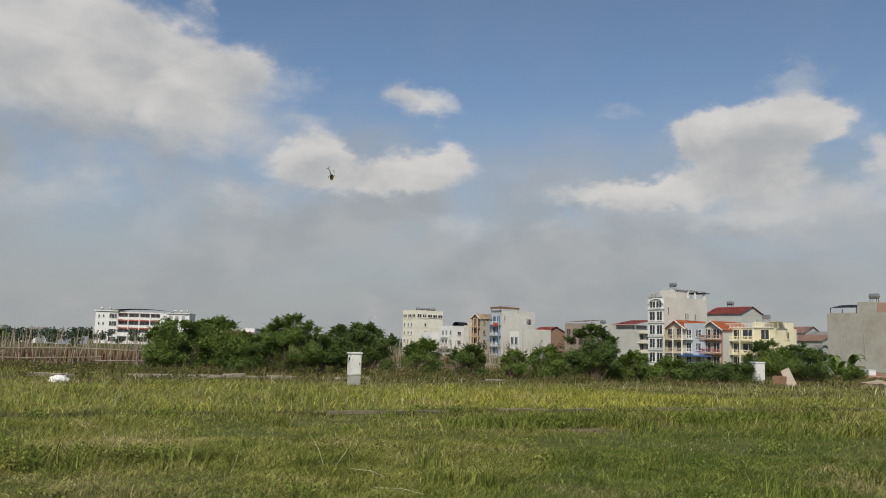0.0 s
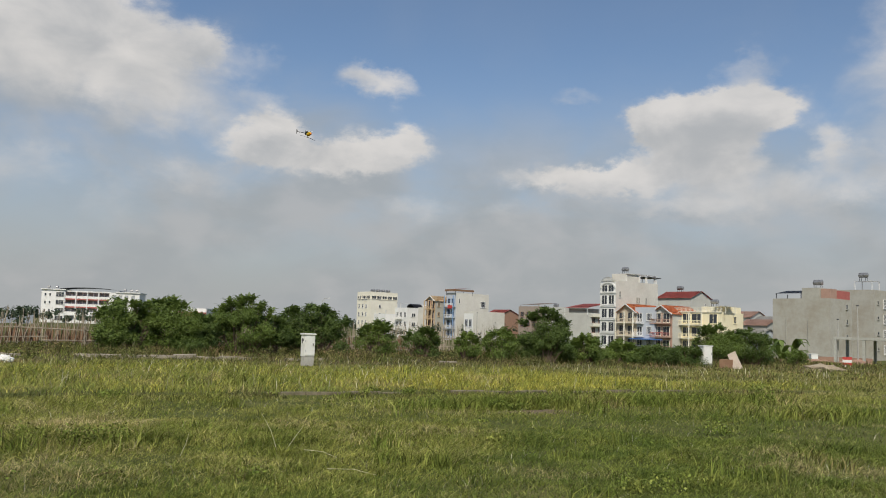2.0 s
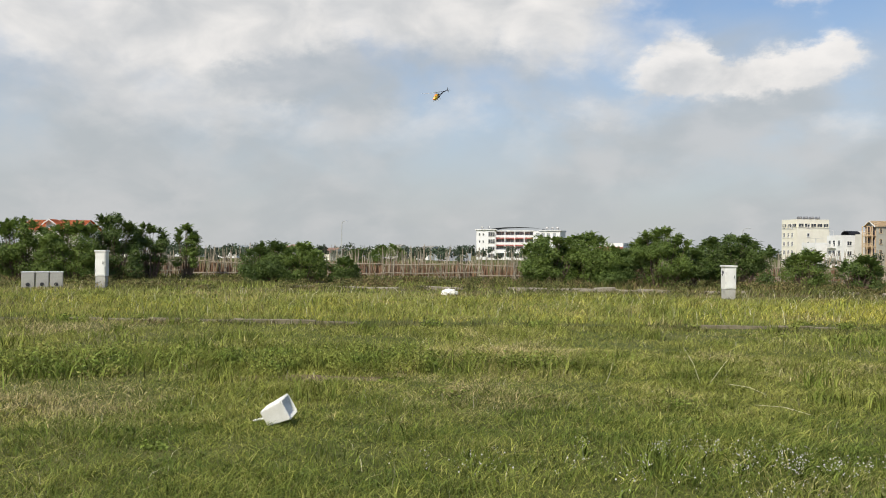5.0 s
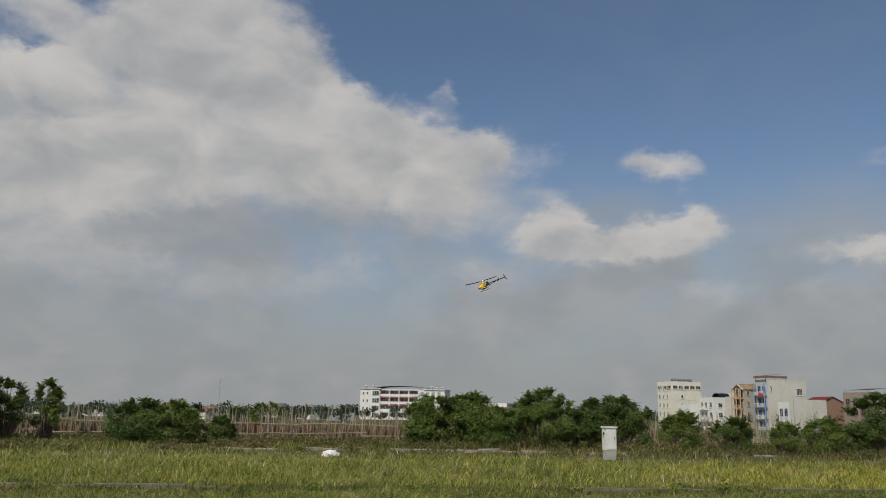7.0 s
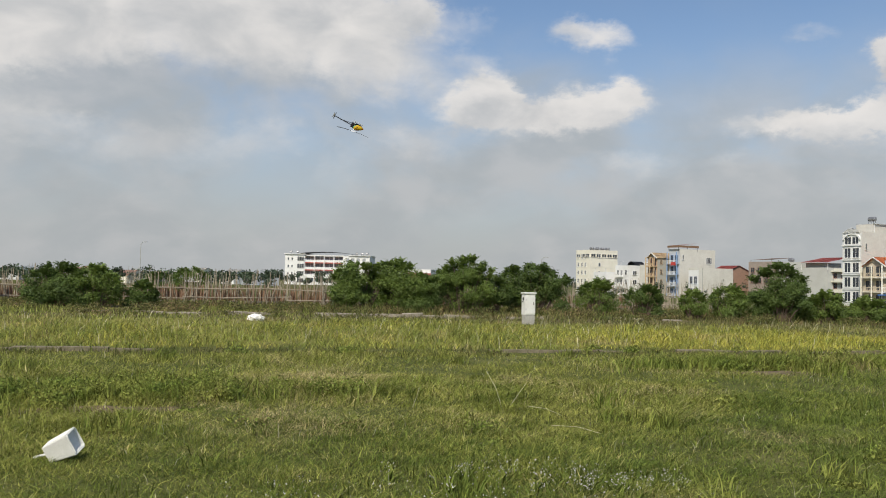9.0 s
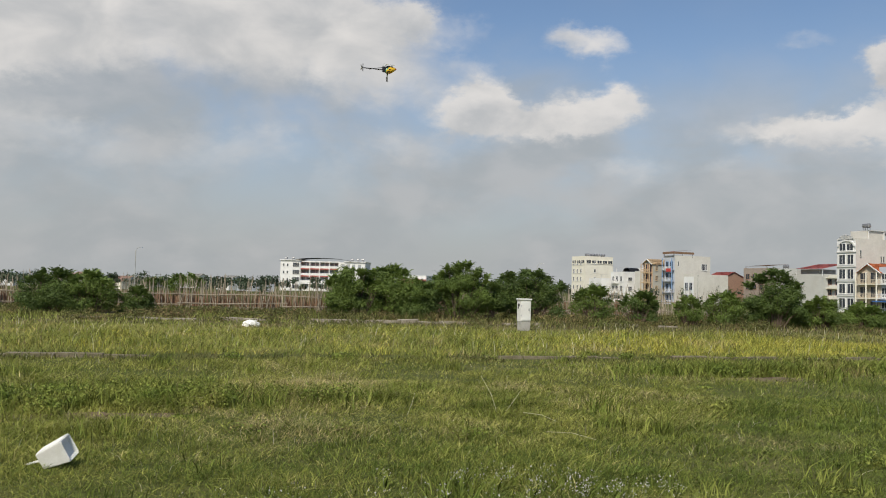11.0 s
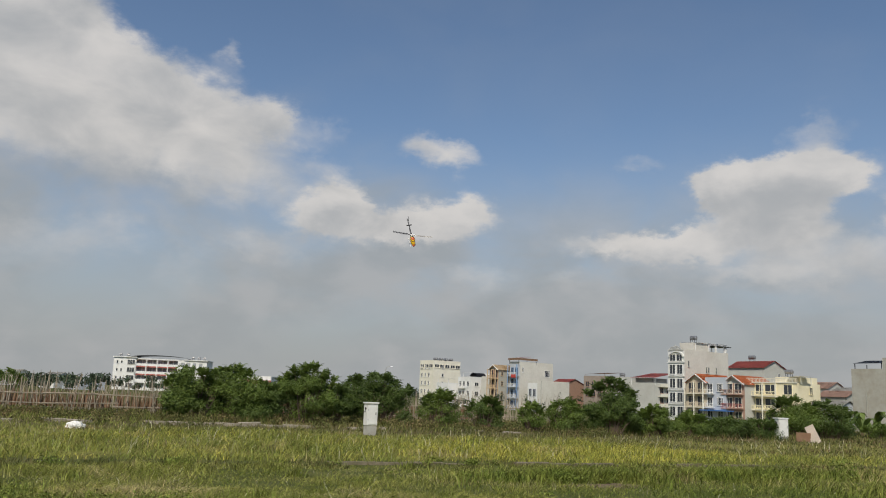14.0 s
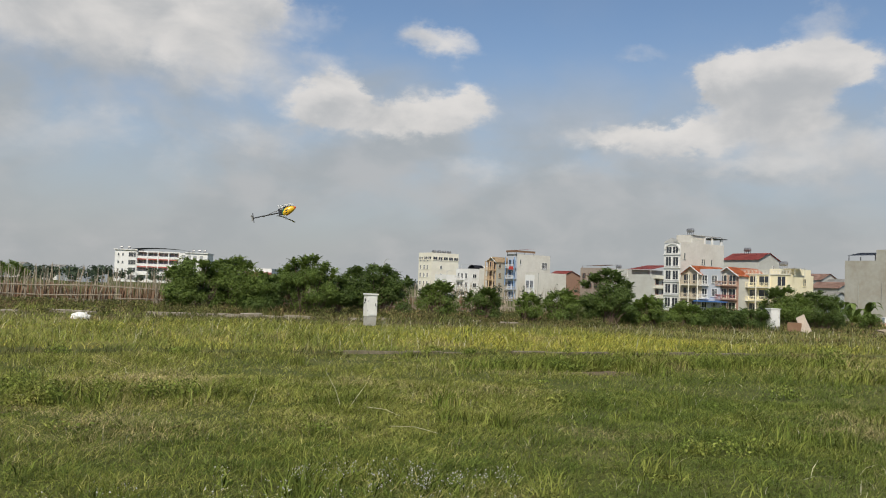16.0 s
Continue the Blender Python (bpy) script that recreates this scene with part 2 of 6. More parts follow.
CONCRETE = material("concrete", (0.40, 0.39, 0.36), 0.9, (0.29, 0.28, 0.25), 2.2, 0.7, 45.0, 0.12, 0.3)
KERB_STONE = material("soiled_kerb_stone", (0.235, 0.20, 0.14), 0.95, (0.12, 0.105, 0.06), 2.2, 0.8, 30.0, 0.25, 0.5)
SAND = material("heaped_sand", (0.34, 0.28, 0.20), 0.95, (0.24, 0.19, 0.13), 1.6, 0.7, 25.0, 0.15, 0.3)
OLD_CONCRETE = material("mossy_old_concrete", (0.40, 0.35, 0.28), 0.95, (0.20, 0.18, 0.13), 1.6, 0.8, 30.0, 0.2, 0.4)
FOAM = material("white_foam", (0.78, 0.77, 0.73), 0.7, (0.62, 0.60, 0.53), 5.0, 0.5, 90.0, 0.06, 0.15)
BAMBOO = material("weathered_bamboo", (0.36, 0.31, 0.23), 0.85, (0.22, 0.18, 0.13), 1.2, 0.7, 30.0, 0.15, island=0.3)
RUST = material("brown_bamboo_mat", (0.20, 0.115, 0.07), 0.85, (0.27, 0.18, 0.11), 1.5, 0.7, 30.0, 0.15, island=0.25)
BARK = material("bark", (0.14, 0.10, 0.07), 0.9, (0.09, 0.07, 0.05), 6.0, 0.6, 60.0, 0.2, 0.4)
LEAF = material("green_leaves", (0.155, 0.22, 0.042), 0.6, (0.08, 0.125, 0.026), 0.9, 0.8, 3.0, 0.1, island=0.22, trans=0.3)
LEAF_DARK = material("dark_leaves", (0.10, 0.15, 0.03), 0.6, (0.056, 0.092, 0.02), 0.9, 0.8, 3.0, 0.1, island=0.22, trans=0.25)
LEAF_DRY = material("dry_weed", (0.20, 0.15, 0.075), 0.8, (0.12, 0.12, 0.05), 0.6, 0.8, 3.0, 0.1, island=0.35, trans=0.2)
FAR_LEAF = material("far_leaves", (0.06, 0.088, 0.045), 0.7, (0.045, 0.066, 0.038), 0.05, 0.8, 1.0, 0.1, island=0.3, trans=0.2)


# ---- building helpers ----
def part(name, bm, mat, parent=None, label="", smooth_faces=False):
    """Links a bmesh as one mesh object under a thing or a part."""
    me = bpy.data.meshes.new(name)
    bm.to_mesh(me)
    bm.free()
    mats = mat if isinstance(mat, (list, tuple)) else [mat]
    for x in mats:
        me.materials.append(x)
    if smooth_faces:
        me.shade_smooth()
    ob = new(name, me)
    ob.parent = parent
    return tagged(ob, label)


def empty(name, m, label, category, group="", kind=""):
    ob = new(name)
    ob.matrix_basis = m
    ob.empty_display_size = 0.2
    return tagged(ob, label, category, group, kind)


def box(bm, x0, y0, z0, x1, y1, z1, bevel=0.0, mat=0):
    vs = [bm.verts.new(c) for c in ((x0, y0, z0), (x1, y0, z0), (x1, y1, z0), (x0, y1, z0), (x0, y0, z1), (x1, y0, z1), (x1, y1, z1), (x0, y1, z1))]
    fs = [bm.faces.new([vs[i] for i in f]) for f in ((0, 3, 2, 1), (4, 5, 6, 7), (0, 1, 5, 4), (1, 2, 6, 5), (2, 3, 7, 6), (3, 0, 4, 7))]
    for f in fs:
        f.material_index = mat
    if bevel:
        es = list({e for f in fs for e in f.edges})
        bmesh.ops.bevel(bm, geom=es, offset=bevel, segments=2, affect="EDGES", profile=0.6)
    return vs


def boxes(*specs, bevel=0.0):
    bm = bmesh.new()
    for s in specs:
        box(bm, *s, bevel=bevel)
    return bm


def tube(bm, a, b, r0, r1=None, sides=8):
    a, b = Vector(a), Vector(b)
    r1 = r0 if r1 is None else r1
    d = (b - a).normalized()
    s = d.orthogonal().normalized()
    u = d.cross(s)
    rings = []
    for c, r in ((a, r0), (b, r1)):
        rings.append([bm.verts.new(c + (s * math.cos(2 * math.pi * k / sides) + u * math.sin(2 * math.pi * k / sides)) * r) for k in range(sides)])
    for k in range(sides):
        j = (k + 1) % sides
        bm.faces.new((rings[0][k], rings[0][j], rings[1][j], rings[1][k]))
    bm.faces.new(rings[0][::-1])
    bm.faces.new(rings[1])


def mesh_arrays(name, verts, quads, mats, mat_index=None, smooth_faces=False):
    """A mesh from numpy arrays of vertices and four-cornered faces."""
    me = bpy.data.meshes.new(name)
    n, k = len(verts), len(quads)
    me.vertices.add(n)
    me.vertices.foreach_set("co", np.asarray(verts, np.float32).ravel())
    me.loops.add(4 * k)
    me.loops.foreach_set("vertex_index", np.asarray(quads, np.int32).ravel())
    me.polygons.add(k)
    me.polygons.foreach_set("loop_start", np.arange(0, 4 * k, 4, dtype=np.int32))
    for m in mats:
        me.materials.append(m)
    if mat_index is not None:
        me.polygons.foreach_set("material_index", np.asarray(mat_index, np.int32))
    me.update(calc_edges=True)
    me.validate()
    return me


# the plan's grain: u runs along the kerb, v away from the viewer
TURN = 25.5
CU, SU = math.cos(radians(TURN)), math.sin(radians(TURN))


def uv(u, v, z=0.0):
    return Vector((u * CU - v * SU, u * SU + v * CU, z))


def to_uv(x, y):
    return x * CU + y * SU, -x * SU + y * CU


def ground_height(x, y):
    """The field is flat; the village beyond it lies a little lower."""
    r = math.hypot(x, y)
    s = min(max((r - 62) / 80, 0), 1)
    return -1.7 * s * s * (3 - 2 * s)


def bearing(az, d, z=None):
    x, y = d * math.sin(radians(az)), d * math.cos(radians(az))
    return Vector((x, y, ground_height(x, y) if z is None else z))


# ---- ground ----
def ground_material():
    m = bpy.data.materials.new("field_soil_and_grass")
    m.use_nodes = True
    nt = m.node_tree
    bs = nt.nodes["Principled BSDF"]
    co = nt.nodes.new("ShaderNodeTexCoord").outputs["Object"]
    patch = fbm(nt, co, 0.16, 5.0, 0.6)
    tuft = fbm(nt, co, 1.3, 6.0, 0.65)
    fine = fbm(nt, co, 30.0, 4.0, 0.7)
    green = mix_color(nt, smooth(nt, tuft, 0.35, 0.68), (0.066, 0.078, 0.02), (0.11, 0.117, 0.034))
    col = mix_color(nt, smooth(nt, patch, 0.5, 0.72, 0.0, 0.55), green, (0.18, 0.15, 0.075))
    sep = nt.nodes.new("ShaderNodeSeparateXYZ")
    nt.links.new(co, sep.inputs[0])
    v = math_node(nt, "ADD", math_node(nt, "MULTIPLY", sep.outputs[0], -SU), math_node(nt, "MULTIPLY", sep.outputs[1], CU))
    v = math_node(nt, "ADD", v, math_node(nt, "MULTIPLY_ADD", fbm(nt, co, 0.35, 4.0), 5.0, -2.5))
    band = math_node(nt, "MULTIPLY", smooth(nt, v, 20.0, 22.5), smooth(nt, v, 33.0, 37.0, 1.0, 0.0))
    col = mix_color(nt, band, col, (0.20, 0.19, 0.05))
    weeds = math_node(nt, "MULTIPLY", smooth(nt, v, 34.0, 38.0), smooth(nt, v, 44.0, 60.0, 1.0, 0.0))
    col = mix_color(nt, math_node(nt, "MULTIPLY", weeds, 0.8), col, (0.15, 0.12, 0.06))
    hsv = nt.nodes.new("ShaderNodeHueSaturation")
    nt.links.new(col, hsv.inputs["Color"])
    nt.links.new(smooth(nt, fine, 0.25, 0.75, 0.6, 1.35), hsv.inputs["Value"])
    nt.links.new(hsv.outputs[0], bs.inputs["Base Color"])
    bs.inputs["Roughness"].default_value = 0.95
    bs.inputs["Specular IOR Level"].default_value = 0.1
    bn = nt.nodes.new("ShaderNodeBump")
    bn.inputs["Strength"].default_value, bn.inputs["Distance"].default_value = 0.8, 0.06
    nt.links.new(tuft, bn.inputs["Height"])
    nt.links.new(bn.outputs[0], bs.inputs["Normal"])
    return m


def make_ground():
    radii = [0.0] + [1.5 * 1.06 ** k for k in range(140)]
    radii = [r for r in radii if r < 4600]
    n = 180
    verts, faces = [], []
    for r in radii:
        for k in range(n):
            a = 2 * math.pi * k / n
            x, y = r * math.sin(a), r * math.cos(a)
            bumps = 0.05 * noise.noise((x * 0.35, y * 0.35, 0)) if r < 60 else 0
            verts.append((x, y, ground_height(x, y) + bumps))
    for i in range(len(radii) - 1):
        for k in range(n):
            j = (k + 1) % n
            faces.append((i * n + k, i * n + j, (i + 1) * n + j, (i + 1) * n + k))
    me = bpy.data.meshes.new("ground")
    me.from_pydata(verts, [], [f[::-1] for f in faces])
    me.materials.append(ground_material())
    me.shade_smooth()
    tagged(new("ground", me), "wide flat grassy field with patches of bare soil", "ground", kind="structure")


make_ground()

# ---- the village ----
STREET = -51.0     # the facades of the village all look the same way
WINDOW_DATA = {}


def mesh_of(name, bm, mat):
    me = bpy.data.meshes.new(name)
    bm.to_mesh(me)
    bm.free()
    me.materials.append(mat)
    return me


def window(house, face, a, z, w, h, frame_mat=None, pane_mat=None, bars=1):
    """A framed window with its pane; a runs along the face from its own start corner."""
    frame_mat, pane_mat = frame_mat or WHITE, pane_mat or GLASS
    key = (round(w, 2), round(h, 2), frame_mat.name, pane_mat.name, bars)
    if key not in WINDOW_DATA:
        t = 0.09
        bm = bmesh.new()
        ring = []
        for y in (-0.10, 0.0):
            for o in (0.0, t):
                ring.append([bm.verts.new(c) for c in ((o, y, o), (w - o, y, o), (w - o, y, h - o), (o, y, h - o))])
        fo, fi, bo, bi = ring
        for k in range(4):
            m = (k + 1) % 4
            bm.faces.new((fo[k], fo[m], fi[m], fi[k]))
            bm.faces.new((bo[k], fo[k], fo[m], bo[m])[::-1])
            bm.faces.new((fi[k], fi[m], bi[m], bi[k]))
        bmesh.ops.recalc_face_normals(bm, faces=bm.faces[:])
        WINDOW_DATA[key] = [mesh_of("window", bm, frame_mat), mesh_of("pane", boxes((t, -0.03, t, w - t, -0.004, h - t)), pane_mat),
                            mesh_of("sill", boxes((-0.08, -0.17, -0.09, w + 0.08, 0.0, -0.004)), frame_mat)]
        for i in range(bars):
            x = w * (i + 1) / (bars + 1)
            WINDOW_DATA[key].append(mesh_of("mullion", boxes((x - 0.035, -0.08, t + 0.002, x + 0.035, -0.032, h - t - 0.002)), frame_mat))
    ob, *rest = [new(me.name.split(".")[0], me) for me in WINDOW_DATA[key]]
    ob.parent = house
    for child in rest:
        child.parent = ob
    width = house["front_width"]
    ob.matrix_basis = pose(a - width, 0, z) if face == "front" else pose(0, a, z, 0, 0, 90)
    return ob


def house(label, az, d, w, dep, h, wall_mat, roof="flat", roof_mat=None, front_mat=None, rz=STREET, name="house", parapet=0.7):
    """A house whose near corner stands at that bearing and distance; its front runs to one side of it, its long wall to the other."""
    root = empty(name, Matrix.Translation(bearing(az, d)) @ pose(0, 0, 0, 0, 0, rz), label, "house", "village houses")
    root["front_width"] = w
    walls = boxes((-w, 0, -0.5, 0, dep, h))
    walls.faces.ensure_lookup_table()
    walls.faces[2].material_index = 1 if front_mat else 0
    part("wall", walls, [wall_mat, front_mat or wall_mat], root)
    if roof == "flat":
        t = 0.16
        part("parapet", boxes((-w, 0, h, 0, t, h + parapet), (-w, dep - t, h, 0, dep, h + parapet), (-w, t, h, -w + t, dep - t, h + parapet),
                              (-t, t, h, 0, dep - t, h + parapet)), wall_mat, root)
        part("roof_slab", boxes((-w + t, t, h - 0.1, -t, dep - t, h + 0.05)), CONCRETE, root)
    elif roof == "gable":
        gable(root, -w, 0, 0, dep, h, w * 0.32, roof_mat or ORANGE_ROOF, wall_mat)
    elif roof == "pitch_side":
        bm = bmesh.new()
        rise, o = dep * 0.22, 0.4
        vs = [bm.verts.new(c) for c in ((-w - o, -o, h), (o, -o, h), (o, dep / 2, h + rise), (-w - o, dep / 2, h + rise), (o, dep + o, h), (-w - o, dep + o, h))]
        bm.faces.new(vs[:4]), bm.faces.new((vs[3], vs[2], vs[4], vs[5]))
        bmesh.ops.solidify(bm, geom=bm.faces[:], thickness=0.15)
        part("roof", bm, roof_mat or RED_ROOF, root)
        for x in (-w, -0.02):
            g = bmesh.new()
            q = [g.verts.new((x, 0, h)), g.verts.new((x, dep, h)), g.verts.new((x, dep / 2, h + rise - 0.1))]
            q2 = [g.verts.new(v.co + Vector((0.02, 0, 0))) for v in q]
            g.faces.new(q), g.faces.new(q2[::-1])
            for i in range(3):
                g.faces.new((q[i], q[(i + 1) % 3], q2[(i + 1) % 3], q2[i]))
            part("gable_wall", g, wall_mat, root)
    return root


def gable(root, x0, x1, y0, dep, h, rise, roof_mat, wall_mat):
    """A tiled gable roof with its ridge running back from the facade, and the wall under it."""
    mid, o = (x0 + x1) / 2, 0.35
    for a, name in ((x0 - o, "roof"), (x1 + o, "roof")):
        bm = bmesh.new()
        vs = [bm.verts.new(c) for c in ((a, y0 - 0.6, h - 0.25), (mid, y0 - 0.6, h + rise), (mid, y0 + dep, h + rise), (a, y0 + dep, h - 0.25))]
        bm.faces.new(vs)
        bmesh.ops.solidify(bm, geom=bm.faces[:], thickness=0.16)
        part(name, bm, roof_mat, root)
    bm = bmesh.new()
    p = [bm.verts.new(c) for c in ((x0, y0, h), (x1, y0, h), (mid, y0, h + rise - 0.15))]
    q = [bm.verts.new(v.co + Vector((0, 0.12, 0))) for v in p]
    bm.faces.new(p), bm.faces.new(q[::-1])
    for i in range(3):
        bm.faces.new((p[i], p[(i + 1) % 3], q[(i + 1) % 3], q[i]))
    part("gable_wall", bm, wall_mat, root)
    for a, b in (((x0 - o, y0 - 0.62, h - 0.35), (mid, y0 - 0.62, h + rise - 0.1)), ((x1 + o, y0 - 0.62, h - 0.35), (mid, y0 - 0.62, h + rise - 0.1))):
        bm = bmesh.new()
        tube(bm, a, b, 0.13, 0.13, 4)
        part("bargeboard", bm, WHITE, root)


def balcony(root, a0, a1, z, mat, deep=1.1, rail_mat=None):
    """A slab before the facade with a railing of balusters."""
    w = root["front_width"]
    b = part("balcony", boxes((a0 - w, -deep, z - 0.18, a1 - w, -0.08, z)), mat, root)
    bm = bmesh.new()
    n = max(3, int((a1 - a0) / 0.35))
    for i in range(n + 1):
        x = a0 - w + (a1 - a0) * i / n
        tube(bm, (x, -deep + 0.08, z), (x, -deep + 0.08, z + 0.85), 0.05, 0.05, 5)
    box(bm, a0 - w, -deep, z + 0.85, a1 - w, -deep + 0.16, z + 0.98)
    part("railing", bm, rail_mat or mat, b)


def columns(root, xs, z0, z1, y, mat, r=0.16):
    for a in xs:
        bm = bmesh.new()
        tube(bm, (a - root["front_width"], y, z0), (a - root["front_width"], y, z1), r, r, 8)
        part("column", bm, mat, root)


def water_tank(root, x, y, z):
    """A steel drum lying on a stand on the roof."""
    ob = empty("water_tank", root.matrix_basis @ pose(x, y, z), "shiny steel water tank on a rooftop stand", "water tank", "roof water tanks")
    bm = bmesh.new()
    tube(bm, (-0.8, 0, 1.15), (0.8, 0, 1.15), 0.52, 0.52, 14)
    tube(bm, (-0.95, 0, 1.15), (-0.8, 0, 1.15), 0.25, 0.52, 14)
    tube(bm, (0.8, 0, 1.15), (0.95, 0, 1.15), 0.52, 0.25, 14)
    part("drum", bm, TANK, ob)
    for sx in (-0.6, 0.6):
        for sy in (-0.4, 0.4):
            bm = bmesh.new()
            tube(bm, (sx, sy, 0), (sx, sy * 0.9, 0.75), 0.05, 0.05, 6)
            part("leg", bm, DARK, ob)


def awning_roof(root, x0, x1, y0, y1, z, mat, posts_mat=DARK, slope=0.25, foot=None):
    """A light roof on posts over a terrace."""
    bm = bmesh.new()
    vs = [bm.verts.new(c) for c in ((x0, y0, z), (x1, y0, z), (x1, y1, z + slope), (x0, y1, z + slope))]
    bm.faces.new(vs)
    bmesh.ops.solidify(bm, geom=bm.faces[:], thickness=0.14)
    part("canopy", bm, mat, root)
    base = z - 2.3 if foot is None else foot
    for x in (x0 + 0.25, x1 - 0.25):
        for y in (y0 + 0.25, y1 - 0.25):
            p = bmesh.new()
            tube(p, (x, y, base), (x, y, z), 0.08, 0.08, 6)
            part("post", p, posts_mat, root)


# tall white hotel with small stairway windows
r = house("tall cream-white hotel block with rows of small dark windows", -5.35, 300, 8.8, 11.8, 15.2, CREAM)
for fl in range(5):
    for a in (1.0, 3.4, 5.6):
        window(r, "front", a, 1.2 + fl * 2.9, 1.0, 1.5)
    window(r, "side", 3.6, 1.4 + fl * 2.9, 0.9, 1.2, bars=0)
for a in (0.4, 2.7, 5.0, 7.3, 9.6):
    window(r, "side", a, 13.3, 2.0, 1.2, CREAM)
for a in (0.4, 3.2, 6.0):
    window(r, "front", a, 13.3, 2.4, 1.2, CREAM)
for y in (1.0, 3.2, 5.4, 7.6):
    water_tank(r, -1.8, y + 1, 15.25)

# lower white houses with terraces
r = house("low white house with a columned roof terrace", -4.3, 285, 7.0, 9, 7.2, WHITE)
awning_roof(r, -6.8, -0.3, 0.2, 5.0, 9.2, WHITE, WHITE, 0.1, 7.2)
for a in (0.6, 2.8, 5.0):
    for fl in range(2):
        window(r, "front", a, 0.9 + fl * 3.2, 1.3, 1.7)
r = house("white terraced house with a dark domed roof shelter", -2.75, 280, 7.5, 12, 9.4, WHITE)
for fl in range(3):
    balcony(r, 0.4, 4.6, 0.15 + fl * 3.1, WHITE)
    for a in (0.9, 2.9, 5.3):
        window(r, "front", a, 0.6 + fl * 3.1, 1.2, 1.8)
for a in (1.5, 4.5):
    window(r, "side", a, 7.0, 1.6, 1.3)
    window(r, "side", a, 3.8, 1.6, 1.5)
awning_roof(r, -7.2, -4.9, 0.3, 6.0, 11.6, WHITE, WHITE, 0.1, 9.4)
part("roof_room", boxes((-2.4, 7.2, 9.4, -0.3, 11.6, 11.4)), WHITE, r)
bm = bmesh.new()
for k in range(8):
    a0, a1 = math.pi * k / 8, math.pi * (k + 1) / 8
    vs = [bm.verts.new((-3 + 2.0 * math.cos(a), y, 10.0 + 1.5 * math.sin(a))) for a, y in ((a0, 3), (a1, 3), (a1, 7), (a0, 7))]
    bm.faces.new(vs)
bmesh.ops.solidify(bm, geom=bm.faces[:], thickness=0.12)
part("domed_shelter", bm, DARK, r)
r = house("plain cream side house with a blank wall", -1.55, 276, 4, 7.5, 9.6, OFF_WHITE)
window(r, "side", 2.0, 6.6, 1.4, 1.4)

# ochre house with open balconies and a tiled gable
r = house("ochre and beige townhouse with open balconies and a tan gable", -0.9, 265, 4.6, 7, 12.4, BEIGE, "gable", OCHRE, OCHRE)
for fl in range(4):
    z = 0.3 + fl * 3.1
    balcony(r, 0.1, 4.5, z, OCHRE, 1.2)
    window(r, "front", 0.4, z + 0.15, 1.7, 2.5, PINK)
    window(r, "front", 2.5, z + 0.15, 1.7, 2.5, PINK)
    window(r, "side", 1.0, z + 0.7, 0.9, 1.5, OCHRE)
    window(r, "side", 4.2, z + 0.7, 0.9, 1.5, OCHRE)
columns(r, (0.25, 2.3, 4.35), 0.3, 12.4, -1.1, OCHRE)

# white townhouse with a blue front
r = house("white townhouse with a blue front and dark red roof shelter", 0.52, 262, 4.8, 13.8, 14.2, OFF_WHITE, front_mat=PALE_BLUE)
for fl in range(4):
    z = 0.3 + fl * 3.4
    balcony(r, 0.1, 4.7, z, PALE_BLUE, 1.1, WHITE)
    window(r, "front", 0.7, z + 0.2, 1.3, 2.4, BLUE)
    window(r, "front", 2.7, z + 0.2, 1.3, 2.4, BLUE)
columns(r, (0.2, 4.6), 0.4, 14.0, -1.0, BLUE)
part("roof_fascia", boxes((-4.9, -0.7, 15.35, 0.3, -0.6, 16.0), (0.2, -0.6, 15.35, 0.3, 7.1, 16.0)), RUST, r)
window(r, "side", 10.2, 10.6, 2.2, 2.0, WHITE, bars=3)
window(r, "side", 1.0, 11.6, 0.6, 1.6, WHITE, bars=0)
awning_roof(r, -4.8, 0.2, -0.6, 7.0, 16.0, RED_ROOF, DARK, 0.75, 14.2)
part("red_cloth", boxes((-2.6, -1.25, 9.9, -0.4, -1.16, 10.9)), RED, r)
# front whiter than the long wall, which takes the greyed white
r = house("small pale two-storey annex with teal shutters", 1.74, 255, 4.4, 13.0, 8.4, OFF_WHITE, front_mat=WHITE)
for fl in range(2):
    for a in (0.6, 2.5):
        window(r, "front", a, 0.9 + fl * 3.5, 1.3, 2.2, PALE_BLUE)

# far roofs between
r = house("small brick house with an orange-red hipped roof", 3.6, 300, 8, 9, 9.2, BRICK, "pitch_side", RED_ROOF)
r = house("unfinished brown brick house with open upper windows", 6.2, 290, 10, 11, 11.6, BARE_BRICK)
for a in (1.0, 4.0, 7.0):
    window(r, "front", a, 8.6, 1.8, 1.8, BRICK)
    window(r, "front", a, 5.2, 1.8, 1.8, BRICK)
for a in (1.5, 5.5):
    window(r, "side", a, 8.4, 2.4, 1.9, BRICK)
awning_roof(r, -9.8, -0.3, 0.3, 10.5, 12.9, RUST, BRICK, 0.9, 11.6)
r = house("grey cement house with a blank wall", 8.0, 272, 9, 8, 11.0, PALE_GREY)
water_tank(r, -6, 2, 11.3)
r = house("pink-grey house with a red roof terrace", 9.5, 262, 9.5, 9, 9.2, PALE_GREY, front_mat=None)
awning_roof(r, -9.6, 0.4, -0.5, 8.8, 11.4, RED_ROOF, WHITE, 1.7, 9.2)
part("roof_room", boxes((-8.8, 1.0, 9.25, -2.0, 7.5, 11.3)), GREY, r)
for z in (2.9, 5.9, 8.9):
    part("side_balcony", boxes((0.004, 1.2, z - 0.18, 1.1, 8.4, z), (1.0, 1.2, z + 0.004, 1.1, 8.4, z + 0.8)), CREAM, r)
